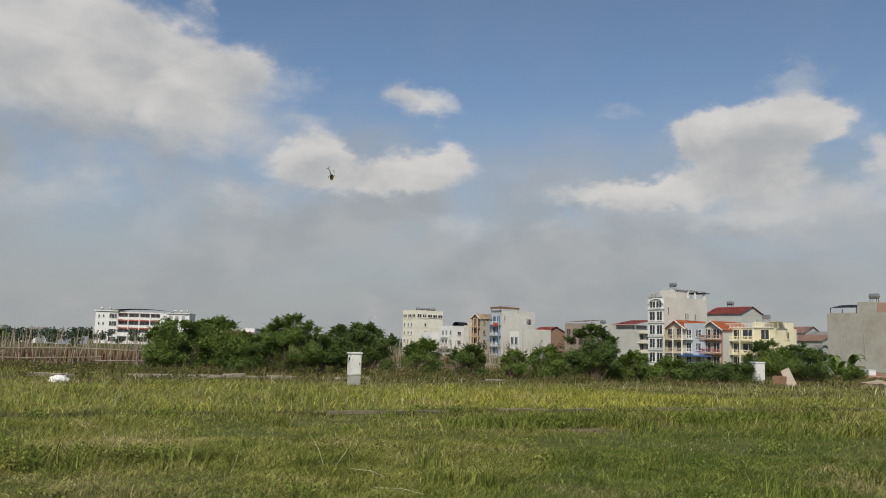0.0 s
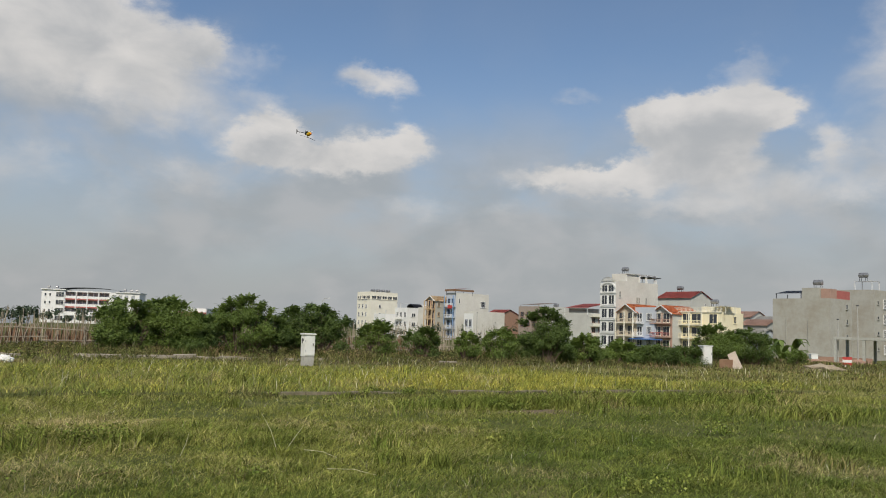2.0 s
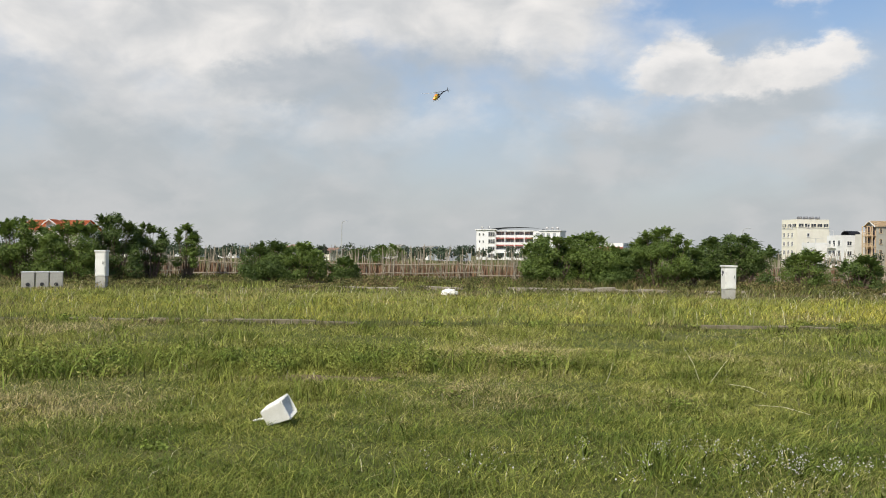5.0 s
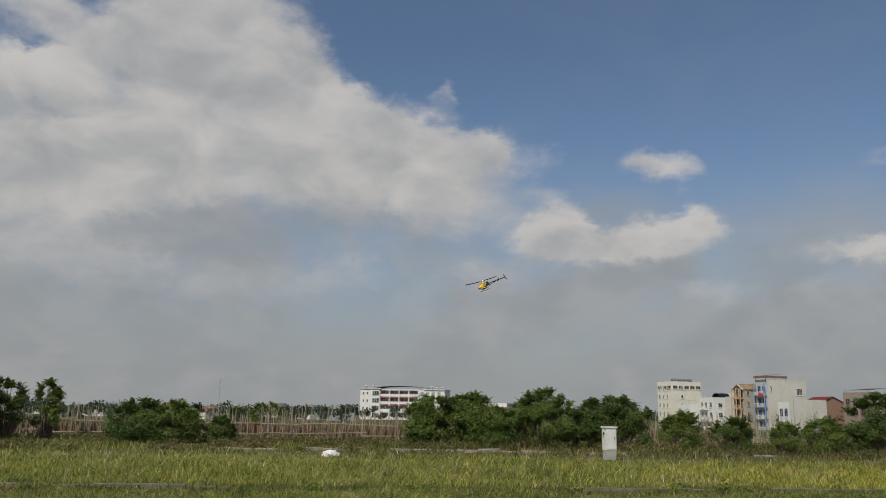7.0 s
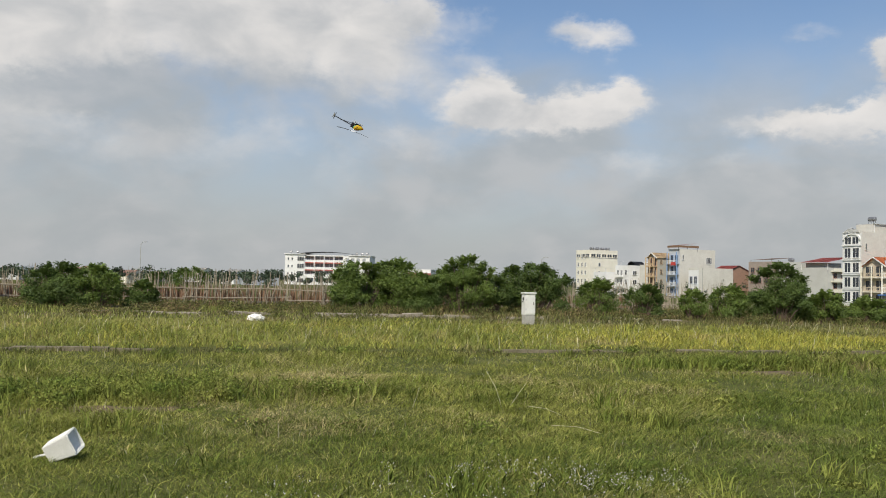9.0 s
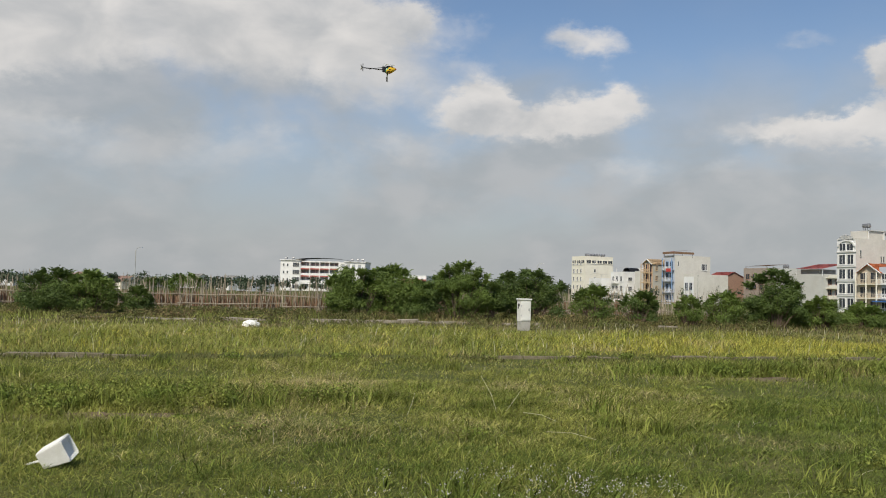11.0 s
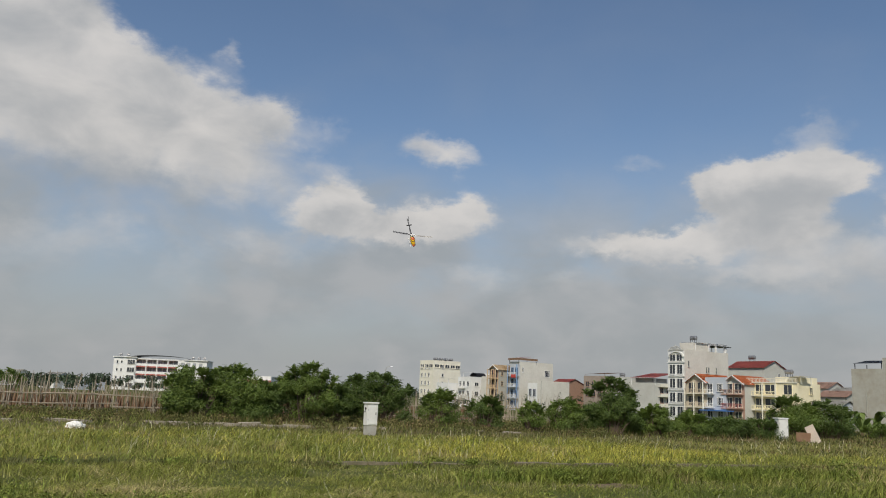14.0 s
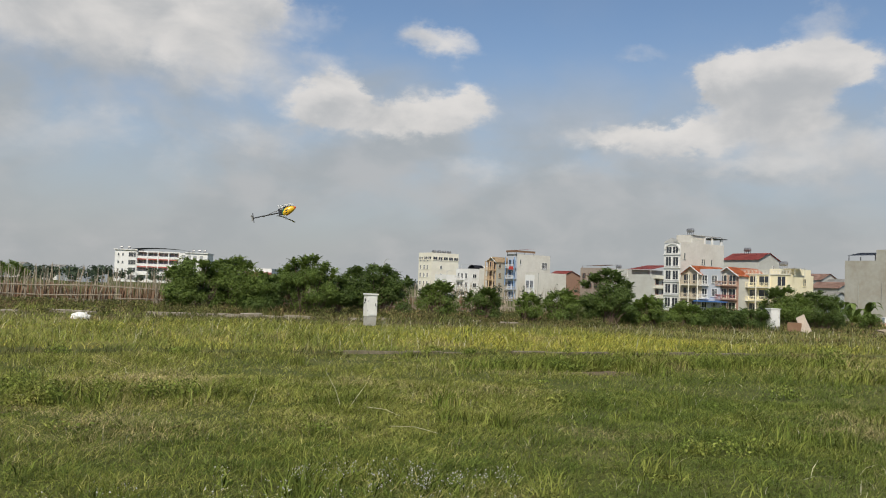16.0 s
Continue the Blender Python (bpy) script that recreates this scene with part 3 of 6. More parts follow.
for fl in range(3):
    window(r, "side", 2.0, 0.8 + fl * 3.0, 1.5, 1.7, PINK)
    window(r, "side", 5.0, 0.8 + fl * 3.0, 1.5, 1.7, PINK)

# white tower house with an arched top window; its side's weaker light is in the wall colour
r = house("tall white five-storey townhouse with an arched top window and roof pergola", 11.36, 208, 5.0, 16.5, 16.4, OFF_WHITE, parapet=0.3, front_mat=WHITE)
for fl in range(4):
    z = 0.9 + fl * 3.3
    for a in (0.55, 2.75):
        window(r, "front", a, z, 1.75, 2.3, WHITE)
    part("cornice", boxes((-5.1, -0.22, z + 2.75, 0.12, -0.004, z + 2.95)), WHITE, r)
window(r, "front", 0.6, 13.9, 1.8, 1.7, WHITE)
window(r, "front", 2.6, 13.9, 1.8, 1.7, WHITE)
bm = bmesh.new()
for k in range(10):
    a0, a1 = math.pi * k / 10, math.pi * (k + 1) / 10
    q = [bm.verts.new((-2.5 + rr * math.cos(a), -0.25, 14.9 + rr * 0.62 * math.sin(a))) for a, rr in ((a0, 1.95), (a0, 2.4), (a1, 2.4), (a1, 1.95))]
    q2 = [bm.verts.new(v.co + Vector((0, 0.24, 0))) for v in q]
    bm.faces.new(q[::-1]), bm.faces.new(q2)
    for i in range(4):
        bm.faces.new((q[i], q[(i + 1) % 4], q2[(i + 1) % 4], q2[i]))
part("arch_moulding", bm, WHITE, r)
bm = bmesh.new()
vs = [bm.verts.new(c) for c in ((-4.9, -0.2, 16.5), (-0.1, -0.2, 16.5), (-1.2, -0.2, 17.3), (-2.5, -0.2, 17.7), (-3.8, -0.2, 17.3))]
bm.faces.new(vs)
bmesh.ops.solidify(bm, geom=bm.faces[:], thickness=0.25)
part("pediment", bm, WHITE, r)
for a in (1.2, 7.8, 8.6, 11.4):
    window(r, "side", a, 11.4 if a > 2 else 12.6, 0.55, 1.5, PALE_GREY, bars=0)
part("roof_room", boxes((-4.7, 4.0, 16.4, -0.3, 9.0, 18.6)), OFF_WHITE, r)
awning_roof(r, -4.9, 0.1, 4.0, 16.4, 18.7, WHITE, WHITE, 0.05, 16.4)
water_tank(r, -2.5, 6.5, 18.8)
for y in (9.3, 12.2, 15.6):
    part("pergola_post", boxes((-0.5, y - 0.2, 16.4, -0.1, y + 0.2, 18.66)), WHITE, r)
part("pergola_awning", boxes((-4.8, 12.0, 18.2, 0.2, 17.6, 18.35)), DARK, r, "dark awning behind the roof pergola")

# row of gabled houses and the long yellow house
r = house("tan townhouse with an orange tiled gable and open balconies", 12.75, 203, 6.0, 11, 9.0, TAN, "gable", ORANGE_ROOF)
for fl in range(3):
    z = 0.2 + fl * 3.1
    balcony(r, 0.3, 5.7, z, CREAM, 1.1, TAN)
    for a in (0.7, 3.3):
        window(r, "front", a, z + 0.2, 2.0, 2.3, TAN)
columns(r, (0.35, 3.0, 5.6), 0.2, 9.0, -1.0, CREAM)
r = house("pale blue-grey flat-fronted townhouse with white shutters", 13.9, 200, 5.6, 11, 9.4, PALE_BLUE)
for fl in range(3):
    z = 0.2 + fl * 3.1
    balcony(r, 0.2, 2.6, z, WHITE, 0.9)
    window(r, "front", 0.6, z + 0.2, 1.5, 2.1)
    window(r, "front", 3.3, z + 0.5, 1.6, 1.8, WHITE, bars=3)
part("awning", boxes((-5.6, -2.2, 2.5, 2.2, -0.1, 2.75)), TARP, r, "sun-bleached blue awning")
r = house("townhouse with an orange gable, red trim and open balconies", 15.05, 198, 5.8, 11, 8.8, PALE_GREY, "gable", ORANGE_ROOF, front_mat=PINK)
for fl in range(3):
    z = 0.2 + fl * 3.1
    balcony(r, 0.2, 5.6, z, PINK, 1.0, FADED_RED if fl == 1 else PINK)
    for a in (0.8, 3.2):
        window(r, "front", a, z + 0.2, 1.9, 2.2, CREAM)
r = house("long yellow three-storey house with white balustrades", 18.15, 195, 14.8, 8.6, 8.9, YELLOW, parapet=0.25)
for fl in range(3):
    z = 0.2 + fl * 3.05
    for a in (0.9, 4.6, 7.0, 11.6):
        window(r, "front", a, z + 0.3, 2.9 if a == 7.0 else 2.1, 2.2, YELLOW)
    balcony(r, 4.0, 10.4, z, CREAM, 1.2, YELLOW)
    part("cornice", boxes((-14.9, -0.2, z + 2.8, 0.14, -0.004, z + 3.0)), CREAM, r)
    window(r, "side", 4.6, z + 0.5, 1.1, 1.6, YELLOW)
balcony(r, 0.0, 14.8, 9.2, CREAM, 0.05, CREAM)
columns(r, (4.1, 7.0, 10.3), 0.2, 9.0, -1.1, CREAM)
part("roof_room", boxes((-6.5, 2.0, 8.9, -0.5, 8.4, 10.5)), YELLOW, r)
awning_roof(r, -3.0, 1.2, -0.2, 4.0, 10.6, CREAM, CREAM, 0.05, 8.9)
water_tank(r, -4.4, 4.0, 10.55)
r = house("grey house with a red sheet roof behind the row", 16.2, 226, 10.5, 9, 13.6, PALE_GREY, "pitch_side", RED_ROOF)
window(r, "side", 6.0, 10.6, 0.9, 1.8)
water_tank(r, -6.4, 4.5, 15.4)
for az, d, w, dep, h, mat, rf in ((19.9, 262, 9, 9, 9.8, PALE_GREY, PINK), (20.9, 240, 8, 8, 7.2, GREY, PINK), (21.3, 252, 7, 9, 8.2, PINK, CONCRETE),
                                  (20.6, 205, 6, 6, 4.6, PALE_BLUE, CONCRETE)):
    r = house("small far house with a rusty red sheet roof", az, d, w, dep, h, mat, "pitch_side", rf)
    window(r, "front", w * 0.3, h - 2.6, 1.6, 1.6)
    window(r, "side", dep * 0.4, h - 2.6, 1.2, 1.6)

# bare cement houses nearest the field
r = house("bare grey cement house with a blank stained wall", 24.55, 172, 11.4, 8.8, 10.9, BEIGE)
for fl in range(4):
    window(r, "side", 6.3, 1.0 + fl * 2.9, 0.8, 1.0, GREY, bars=0)
part("roof_shed", boxes((-1.9, 0.5, 11.6, -0.1, 3.0, 13.4)), PINK, r)
part("roof_shed", boxes((-1.9, 3.02, 11.6, -0.1, 8.2, 13.2)), FADED_RED, r)
awning_roof(r, -11.2, -5.6, 0.3, 5.0, 12.6, DARK, DARK, 0.8, 10.9)
part("stair_room", boxes((-5.4, 0.02, 11.6, -1.95, 4.0, 13.6)), BEIGE, r)
water_tank(r, -3.4, 2.4, 13.6)
for x, y in ((-8.6, -0.09), (-4.2, -0.09), (0.09, 3.2)):
    bm = bmesh.new()
    tube(bm, (x, y, 0.0), (x, y, 7.6), 0.06, 0.06, 6)
    part("drain_pipe", bm, GREY, r)
r = house("tall grey cement house with windows and air conditioners", 27.0, 188, 12.5, 9.5, 13.5, BEIGE)
for fl in range(4):
    z = 1.2 + fl * 3.1
    window(r, "side", 4.2, z, 1.1, 1.9, WHITE)
    window(r, "side", 1.4, z + 0.8, 0.8, 0.7, GREY, bars=0)
    part("air_conditioner", boxes((0.02, 5.6, z + 0.1, 0.4, 6.6, z + 0.8), bevel=0.04), WHITE, r)
awning_roof(r, -4.2, -0.3, 0.3, 4.0, 16.0, WHITE, WHITE, 0.05, 13.5)
water_tank(r, -2.6, 1.4, 16.1)
r = house("grey house with a red roof at the village edge", 30.3, 196, 10, 12, 12.8, GREY, "pitch_side", RED_ROOF)
for fl in range(3):
    window(r, "front", 2.0, 1.5 + fl * 3.4, 1.4, 1.8)
    window(r, "front", 6.0, 1.5 + fl * 3.4, 1.4, 1.8)


# ---- the school far off ----
def school():
    r = empty("school_building", Matrix.Translation(bearing(-24.85, 452)) @ pose(0, 0, 0, 0, 0, 10) @ Matrix.Diagonal((0.71, 1, 1, 1)), "long white four-storey school with red bands and a dark arched roof", "school")
    r["front_width"] = 0.0
    part("end_block", boxes((-15, 0, -1, 0, 16, 16.2)), WHITE, r)
    part("middle_block", boxes((0.02, 3, -1, 30, 15, 15.4)), WHITE, r)
    part("far_block", boxes((30.02, 0, -1, 50, 16, 15.8)), WHITE, r)
    for fl in range(4):
        z = 0.8 + fl * 3.9
        part("gallery_band", boxes((0.05, 0.45, z + 3.0, 29.95, 2.98, z + 3.55)), FADED_RED if fl in (1, 2) else WHITE, r)
        part("gallery_rail", boxes((0.05, 0.5, z - 0.2, 29.95, 0.58, z + 1.0)), WHITE, r)
        for k in range(8):
            w = window(r, "front", 0.6 + k * 3.6, z + 0.9, 3.0, 2.0, WHITE, PALE_PANE)
            w.location.y = 2.98
        for k in range(3):
            window(r, "front", -5.4 + k * 1.7, z + 0.3, 1.6, 2.3, PALE_GREY)
        for x in (-13.0, -10.0):
            window(r, "front", x, z + 0.6, 1.2, 1.4, WHITE, bars=0)
        for x in (32.0, 36.0, 40.0, 44.5):
            window(r, "front", x, z + 0.4, 2.4, 1.8, PALE_GREY, PALE_PANE)
    for x in (0.2, 7.5, 15.0, 22.5, 29.8):
        part("pier", boxes((x - 0.35, 0.3, -1, x + 0.35, 0.9, 15.4)), WHITE, r)
    bm = bmesh.new()
    n = 14
    for k in range(n):
        a0, a1 = math.pi * k / n, math.pi * (k + 1) / n
        vs = [bm.verts.new((16 - 21 * math.cos(a), y, 16.2 + 1.6 * math.sin(a))) for a, y in ((a0, 0), (a1, 0), (a1, 15), (a0, 15))]
        bm.faces.new(vs)
    bmesh.ops.solidify(bm, geom=bm.faces[:], thickness=0.5)
    part("arched_roof", bm, DARK, r)
    part("roof_slab", boxes((-15.6, -0.6, 16.2, 1, 16.4, 16.6)), WHITE, r)
    part("roof_slab", boxes((34, -0.6, 15.8, 50.6, 16.4, 16.2)), WHITE, r)
    for x, y in ((-12, 4), (-7, 5), (39, 4), (43, 5), (47, 4)):
        water_tank(r, x, y, 16.6 if x < 0 else 16.2)
    r2 = house("low white school hall with a dark red band", -16.2, 420, 14, 12, 8.6, WHITE, rz=-8)
    part("red_band", boxes((-14.05, -0.3, 5.4, 0.05, -0.01, 7.4)), FADED_RED, r2)


school()

# small far houses beyond the fence
rng = random.Random(5)
for k in range(26):
    az = -56 + k * 1.55 + rng.uniform(-0.5, 0.5)
    if -27 < az < -14.5:
        continue
    d = rng.uniform(330, 520)
    w, dep, h = rng.uniform(7, 13), rng.uniform(8, 12), rng.uniform(2.6, 5.2) * d / 420
    wall = rng.choice((WHITE, CREAM, PALE_GREY, PALE_BLUE, PINK))
    r = house("distant small house with a red roof" if k % 3 else "distant small pale flat-roofed house", az, d, w, dep, h, wall,
              "pitch_side" if k % 3 else "flat", rng.choice((RED_ROOF, RED_ROOF, PINK, CONCRETE)), rz=rng.uniform(-60, -10))
    for fl in range(max(1, int(h / 3.2))):
        window(r, "front", w * 0.25, 0.9 + fl * 3, 1.4, 1.5)
        window(r, "front", w * 0.6, 0.9 + fl * 3, 1.4, 1.5)
r = house("cream house with an orange tiled roof and a dormer", -52.2, 165, 11, 9, 6.9, CREAM, "pitch_side", ORANGE_ROOF, rz=-40 + 65)
part("dormer", boxes((-6.2, 0.4, 6.9, -4.4, 2.6, 8.2)), WHITE, r)
gable(r, -6.3, -4.3, 0.4, 2.4, 8.2, 0.7, ORANGE_ROOF, WHITE)

# ---- plants ----
def leaf_cloud(rng, centres, radii, n, size, droop=0.35, slim=0.3):
    """n leaf quads scattered through a set of ragged clumps, denser to the outside."""
    k = rng.choice(len(centres), n, p=np.prod(radii, 1) ** 0.55 / np.sum(np.prod(radii, 1) ** 0.55))
    d = rng.normal(size=(n, 3))
    d /= np.linalg.norm(d, axis=1)[:, None]
    rr = np.clip(1.0 - np.abs(rng.normal(size=n)) * 0.28 + rng.normal(size=n) * 0.08, 0.15, 1.3)
    wob = 1 + 0.22 * np.sin(d[:, 0] * 7 + k) * np.cos(d[:, 2] * 6 + 2 * k)
    p = centres[k] + d * radii[k] * (rr * wob)[:, None]
    facing = d * 0.8 + rng.normal(size=(n, 3)) * 0.5 + np.array((0, 0, droop))
    facing /= np.linalg.norm(facing, axis=1)[:, None]
    along = np.cross(facing, rng.normal(size=(n, 3)))
    along /= np.linalg.norm(along, axis=1)[:, None] + 1e-6
    side = np.cross(facing, along)
    s = size * rng.uniform(0.6, 1.4, n)
    a, b = along * s[:, None], side * (s * slim)[:, None]
    v = np.stack([p - a * 0.5, p + b, p + a * 0.5, p - b], 1).reshape(-1, 3)
    return v, np.arange(4 * n).reshape(-1, 4)


def fronds(rng, tips, each, pairs=10):
    """Feathery compound leaves that arch out of the top of a shrub."""
    out = []
    for tip in tips:
        for _ in range(each):
            a, ln = rng.uniform(0, 6.28), rng.uniform(0.4, 0.8)
            d = np.array((math.cos(a) * 0.6, math.sin(a) * 0.6, rng.uniform(0.5, 1.2)))
            side = np.array((-math.sin(a), math.cos(a), 0.0))
            for k in range(pairs):
                t = (k + 1) / pairs
                c = tip + np.array((0, 0, -0.15)) + d * ln * t + np.array((0, 0, -0.62 * t * t * ln))
                w = 0.12 * math.sin(math.pi * min(0.15 + t * 0.8, 1))
                for s in (-1, 1):
                    e = side * s * w + d * 0.03 + np.array((0, 0, -0.02))
                    n = d * 0.016
                    out.append((c - n, c + e - n * 0.4, c + e + n * 0.4, c + n))
    v = np.array(out).reshape(-1, 3)
    return v, np.arange(len(v)).reshape(-1, 4)


def shrub(az, d, half, top, leaves, seed, mat, label, category="bush", size=0.19, sprays=8, stems=5, name="bush", base=0.15):
    """A many-stemmed shrub: stems and limbs under a ragged crown, with feathery sprays on top."""
    rng = np.random.default_rng(seed)
    pos = bearing(az, d)
    root = empty(name, Matrix.Translation(pos), label, category, "roadside shrubs")
    root.rotation_euler.z = radians(-az)
    centres, radii = [], []
    m = max(9, int(half * 16) + 6)
    top = top - pos.z
    for i in range(m):
        x = rng.uniform(-0.85, 0.85) * half
        hgt = top * (0.90 - 0.34 * (x / half) ** 2) * rng.uniform(0.78, 0.98)
        low = base * top + 0.1
        z = low + (max(hgt - 0.2, low + 0.2) - low) * rng.random() ** 0.8
        rad = rng.uniform(0.22, 0.46) * min(half, 1.4)
        centres.append((x, rng.uniform(-0.55, 0.55) * min(half, 1.3), z))
        radii.append((rad * 1.15, rad, rad * 0.85))
    for i in range(sprays):
        x = rng.uniform(-0.9, 0.9) * half
        hgt = top * (0.97 - 0.30 * (x / half) ** 2) * rng.uniform(0.84, 1.0)
        centres.append((x, rng.uniform(-0.4, 0.4), hgt - 0.2))
        radii.append((0.10, 0.10, 0.16))
    centres, radii = np.array(centres), np.array(radii)
    v, q = leaf_cloud(rng, centres, radii, leaves, size, 0.45, 0.26)
    fv, fq = fronds(rng, centres[-sprays:] - np.array((0, 0, 0.12)), 11 if leaves > 6000 else 6)
    v, q = np.concatenate([v, fv]), np.concatenate([q, fq + len(v)])
    v[:, 2] = np.maximum(v[:, 2], 0.03)
    crown = new("crown", mesh_arrays("crown", v, q, [mat]))
    crown.parent = root
    bm = bmesh.new()
    for i in range(len(centres)):
        c = Vector(centres[i])
        b = Vector((c.x * 0.35 + rng.uniform(-0.1, 0.1), c.y * 0.3, -0.05))
        mid = b.lerp(c, 0.55) + Vector((rng.uniform(-0.1, 0.1), rng.uniform(-0.1, 0.1), 0.05))
        w = 0.05 if i < stems else 0.022
        tube(bm, b, mid, w, w * 0.7, 5)
        tube(bm, mid, c, w * 0.7, w * 0.3, 5)
    part("trunk", bm, BARK, root)
    return root


DENSE = "dense green feathery-leaved shrub on the far verge"
LIGHT = "sparse young green shrub among dry weeds"
SHRUBS = [
    (-21.2, 43, 1.5, 2.75, 9000, LEAF, DENSE), (-18.6, 43.5, 1.7, 2.9, 10000, LEAF, DENSE), (-16.5, 44.5, 1.0, 2.2, 4500, LEAF_DARK, DENSE),
    (-13.8, 45, 1.6, 3.25, 9000, LEAF, DENSE), (-11.9, 46, 0.9, 2.2, 3500, LEAF_DARK, DENSE), (-9.2, 47, 2.1, 3.05, 11000, LEAF_DARK, DENSE),
    (-4.8, 46, 1.1, 2.2, 2600, LEAF, LIGHT), (-1.8, 45, 0.95, 1.95, 2400, LEAF_DARK, LIGHT), (1.4, 46, 0.7, 1.75, 1500, LEAF, LIGHT),
    (3.7, 46, 0.95, 2.0, 2500, LEAF, LIGHT), (6.6, 47, 1.5, 3.15, 8500, LEAF_DARK, DENSE), (9.4, 48, 0.9, 1.8, 4200, LEAF, DENSE),
    (11.8, 49, 0.9, 1.55, 3800, LEAF, DENSE), (14.0, 50, 1.3, 1.35, 3500, LEAF_DARK, LIGHT), (16.0, 51.5, 1.2, 1.3, 2800, LEAF_DARK, LIGHT),
    (22.5, 66, 0.9, 1.2, 1400, LEAF, LIGHT), (17.8, 56, 1.4, 2.7, 5200, LEAF, DENSE), (19.8, 57, 1.5, 2.5, 5200, LEAF_DARK, DENSE),
]
WEST_SHRUBS = [
    (-55.4, 50, 1.7, 3.45, 8500, LEAF, DENSE), (-52.5, 49, 1.6, 3.3, 8000, LEAF, DENSE), (-50.2, 50, 1.4, 3.9, 8500, LEAF_DARK, DENSE), (-47.9, 51, 0.95, 3.45, 4000, LEAF_DARK, LIGHT),
    (-45.6, 52, 0.75, 3.3, 2200, LEAF, LIGHT), (-40.3, 46, 1.5, 2.35, 6500, LEAF_DARK, DENSE), (-38.0, 46, 1.2, 2.3, 4500, LEAF, DENSE), (-35.2, 46, 0.8, 1.5, 1700, LEAF_DARK, LIGHT),
    (-32.3, 75, 1.7, 2.6, 3000, LEAF, DENSE), (-59.5, 50, 1.8, 3.0, 6000, LEAF, DENSE), (-34.2, 76, 1.3, 2.2, 2000, LEAF_DARK, DENSE),
]
for k, (az, d, half, top, n, mat, label) in enumerate(SHRUBS + WEST_SHRUBS):
    shrub(az, d, half, top * 1.07, int(n * 3.7), 40 + k, mat, label, size=0.085 if label == DENSE else 0.08, sprays=int(9 + half * 11), base=0.07)


def banana(az, d, seed):
    """A clump of broad arching leaves."""
    rng = np.random.default_rng(seed)
    root = empty("banana_plant", Matrix.Translation(bearing(az, d)), "banana plant with broad arching leaves by the cement house", "plant", "banana plants")
    for i in range(9):
        a, ln, lift = rng.uniform(0, 6.28), rng.uniform(0.9, 1.5), rng.uniform(0.8, 1.7)
        bm = bmesh.new()
        prev = None
        for s in range(7):
            q = s / 6
            c = Vector((math.cos(a) * ln * q, math.sin(a) * ln * q, 0.25 + lift * math.sin(q * 2.2)))
            wv = Vector((-math.sin(a), math.cos(a), 0)) * (0.04 + 0.2 * math.sin(math.pi * min(q * 1.05, 1)))
            cur = (bm.verts.new(c - wv), bm.verts.new(c + Vector((0, 0, -0.04))), bm.verts.new(c + wv))
            if prev:
                bm.faces.new((prev[0], prev[1], cur[1], cur[0]))
                bm.faces.new((prev[1], prev[2], cur[2], cur[1]))
            prev = cur
        part("leaf", bm, LEAF, root)
    bm = bmesh.new()
    tube(bm, (0, 0, -0.1), (0, 0, 0.6), 0.1, 0.07, 7)
    part("stem", bm, LEAF_DRY, root)


for k, (az, d) in enumerate(((20.9, 66), (21.7, 68), (22.3, 70))):
    banana(az, d, 7 + k)


def far_woods():
    """Distant trees in a broken line beyond the fence and behind the village."""
    rng = np.random.default_rng(11)
    vs, qs, base = [], [], 0
    for k in range(270):
        az = rng.uniform(-62, 34) if k < 190 else rng.uniform(-62, -10)
        d = rng.uniform(230, 430)
        if -27 < az < -14 and d < 330:
            d = 460 + rng.uniform(0, 60) if az < -19 else d
        g = bearing(az, d)
        h = rng.uniform(3.0, 7.2) * d / 330
        c = np.array([(g.x + rng.normal() * h * 0.35, g.y + rng.normal() * h * 0.3, g.z + h * rng.uniform(0.45, 0.85)) for _ in range(6)])
        rad = np.array([(h * 0.28, h * 0.28, h * 0.2)] * 6) * rng.uniform(0.7, 1.2, (6, 1))
        v, q = leaf_cloud(rng, c, rad, 170, 0.9 * d / 330)
        vs.append(v), qs.append(q + base)
        base += len(v)
    me = mesh_arrays("far_woods", np.concatenate(vs), np.concatenate(qs), [FAR_LEAF])
    tagged(new("far_woods", me), "broken line of distant hazy green trees", "trees", kind="stuff")


far_woods()
for k, (az, d, h) in enumerate(((-53.6, 250, 9), (-43.0, 300, 6.0), (-36.8, 280, 6.0), (-28.6, 300, 6.2), (-30.0, 280, 5.4), (-27.3, 310, 5.8))):
    shrub(az, d, h * 0.42, 1.7 + h * 0.55, 1500, 300 + k, FAR_LEAF, "distant lone round-headed tree", "tree", 0.6, 8, 3, "tree", 0.45)


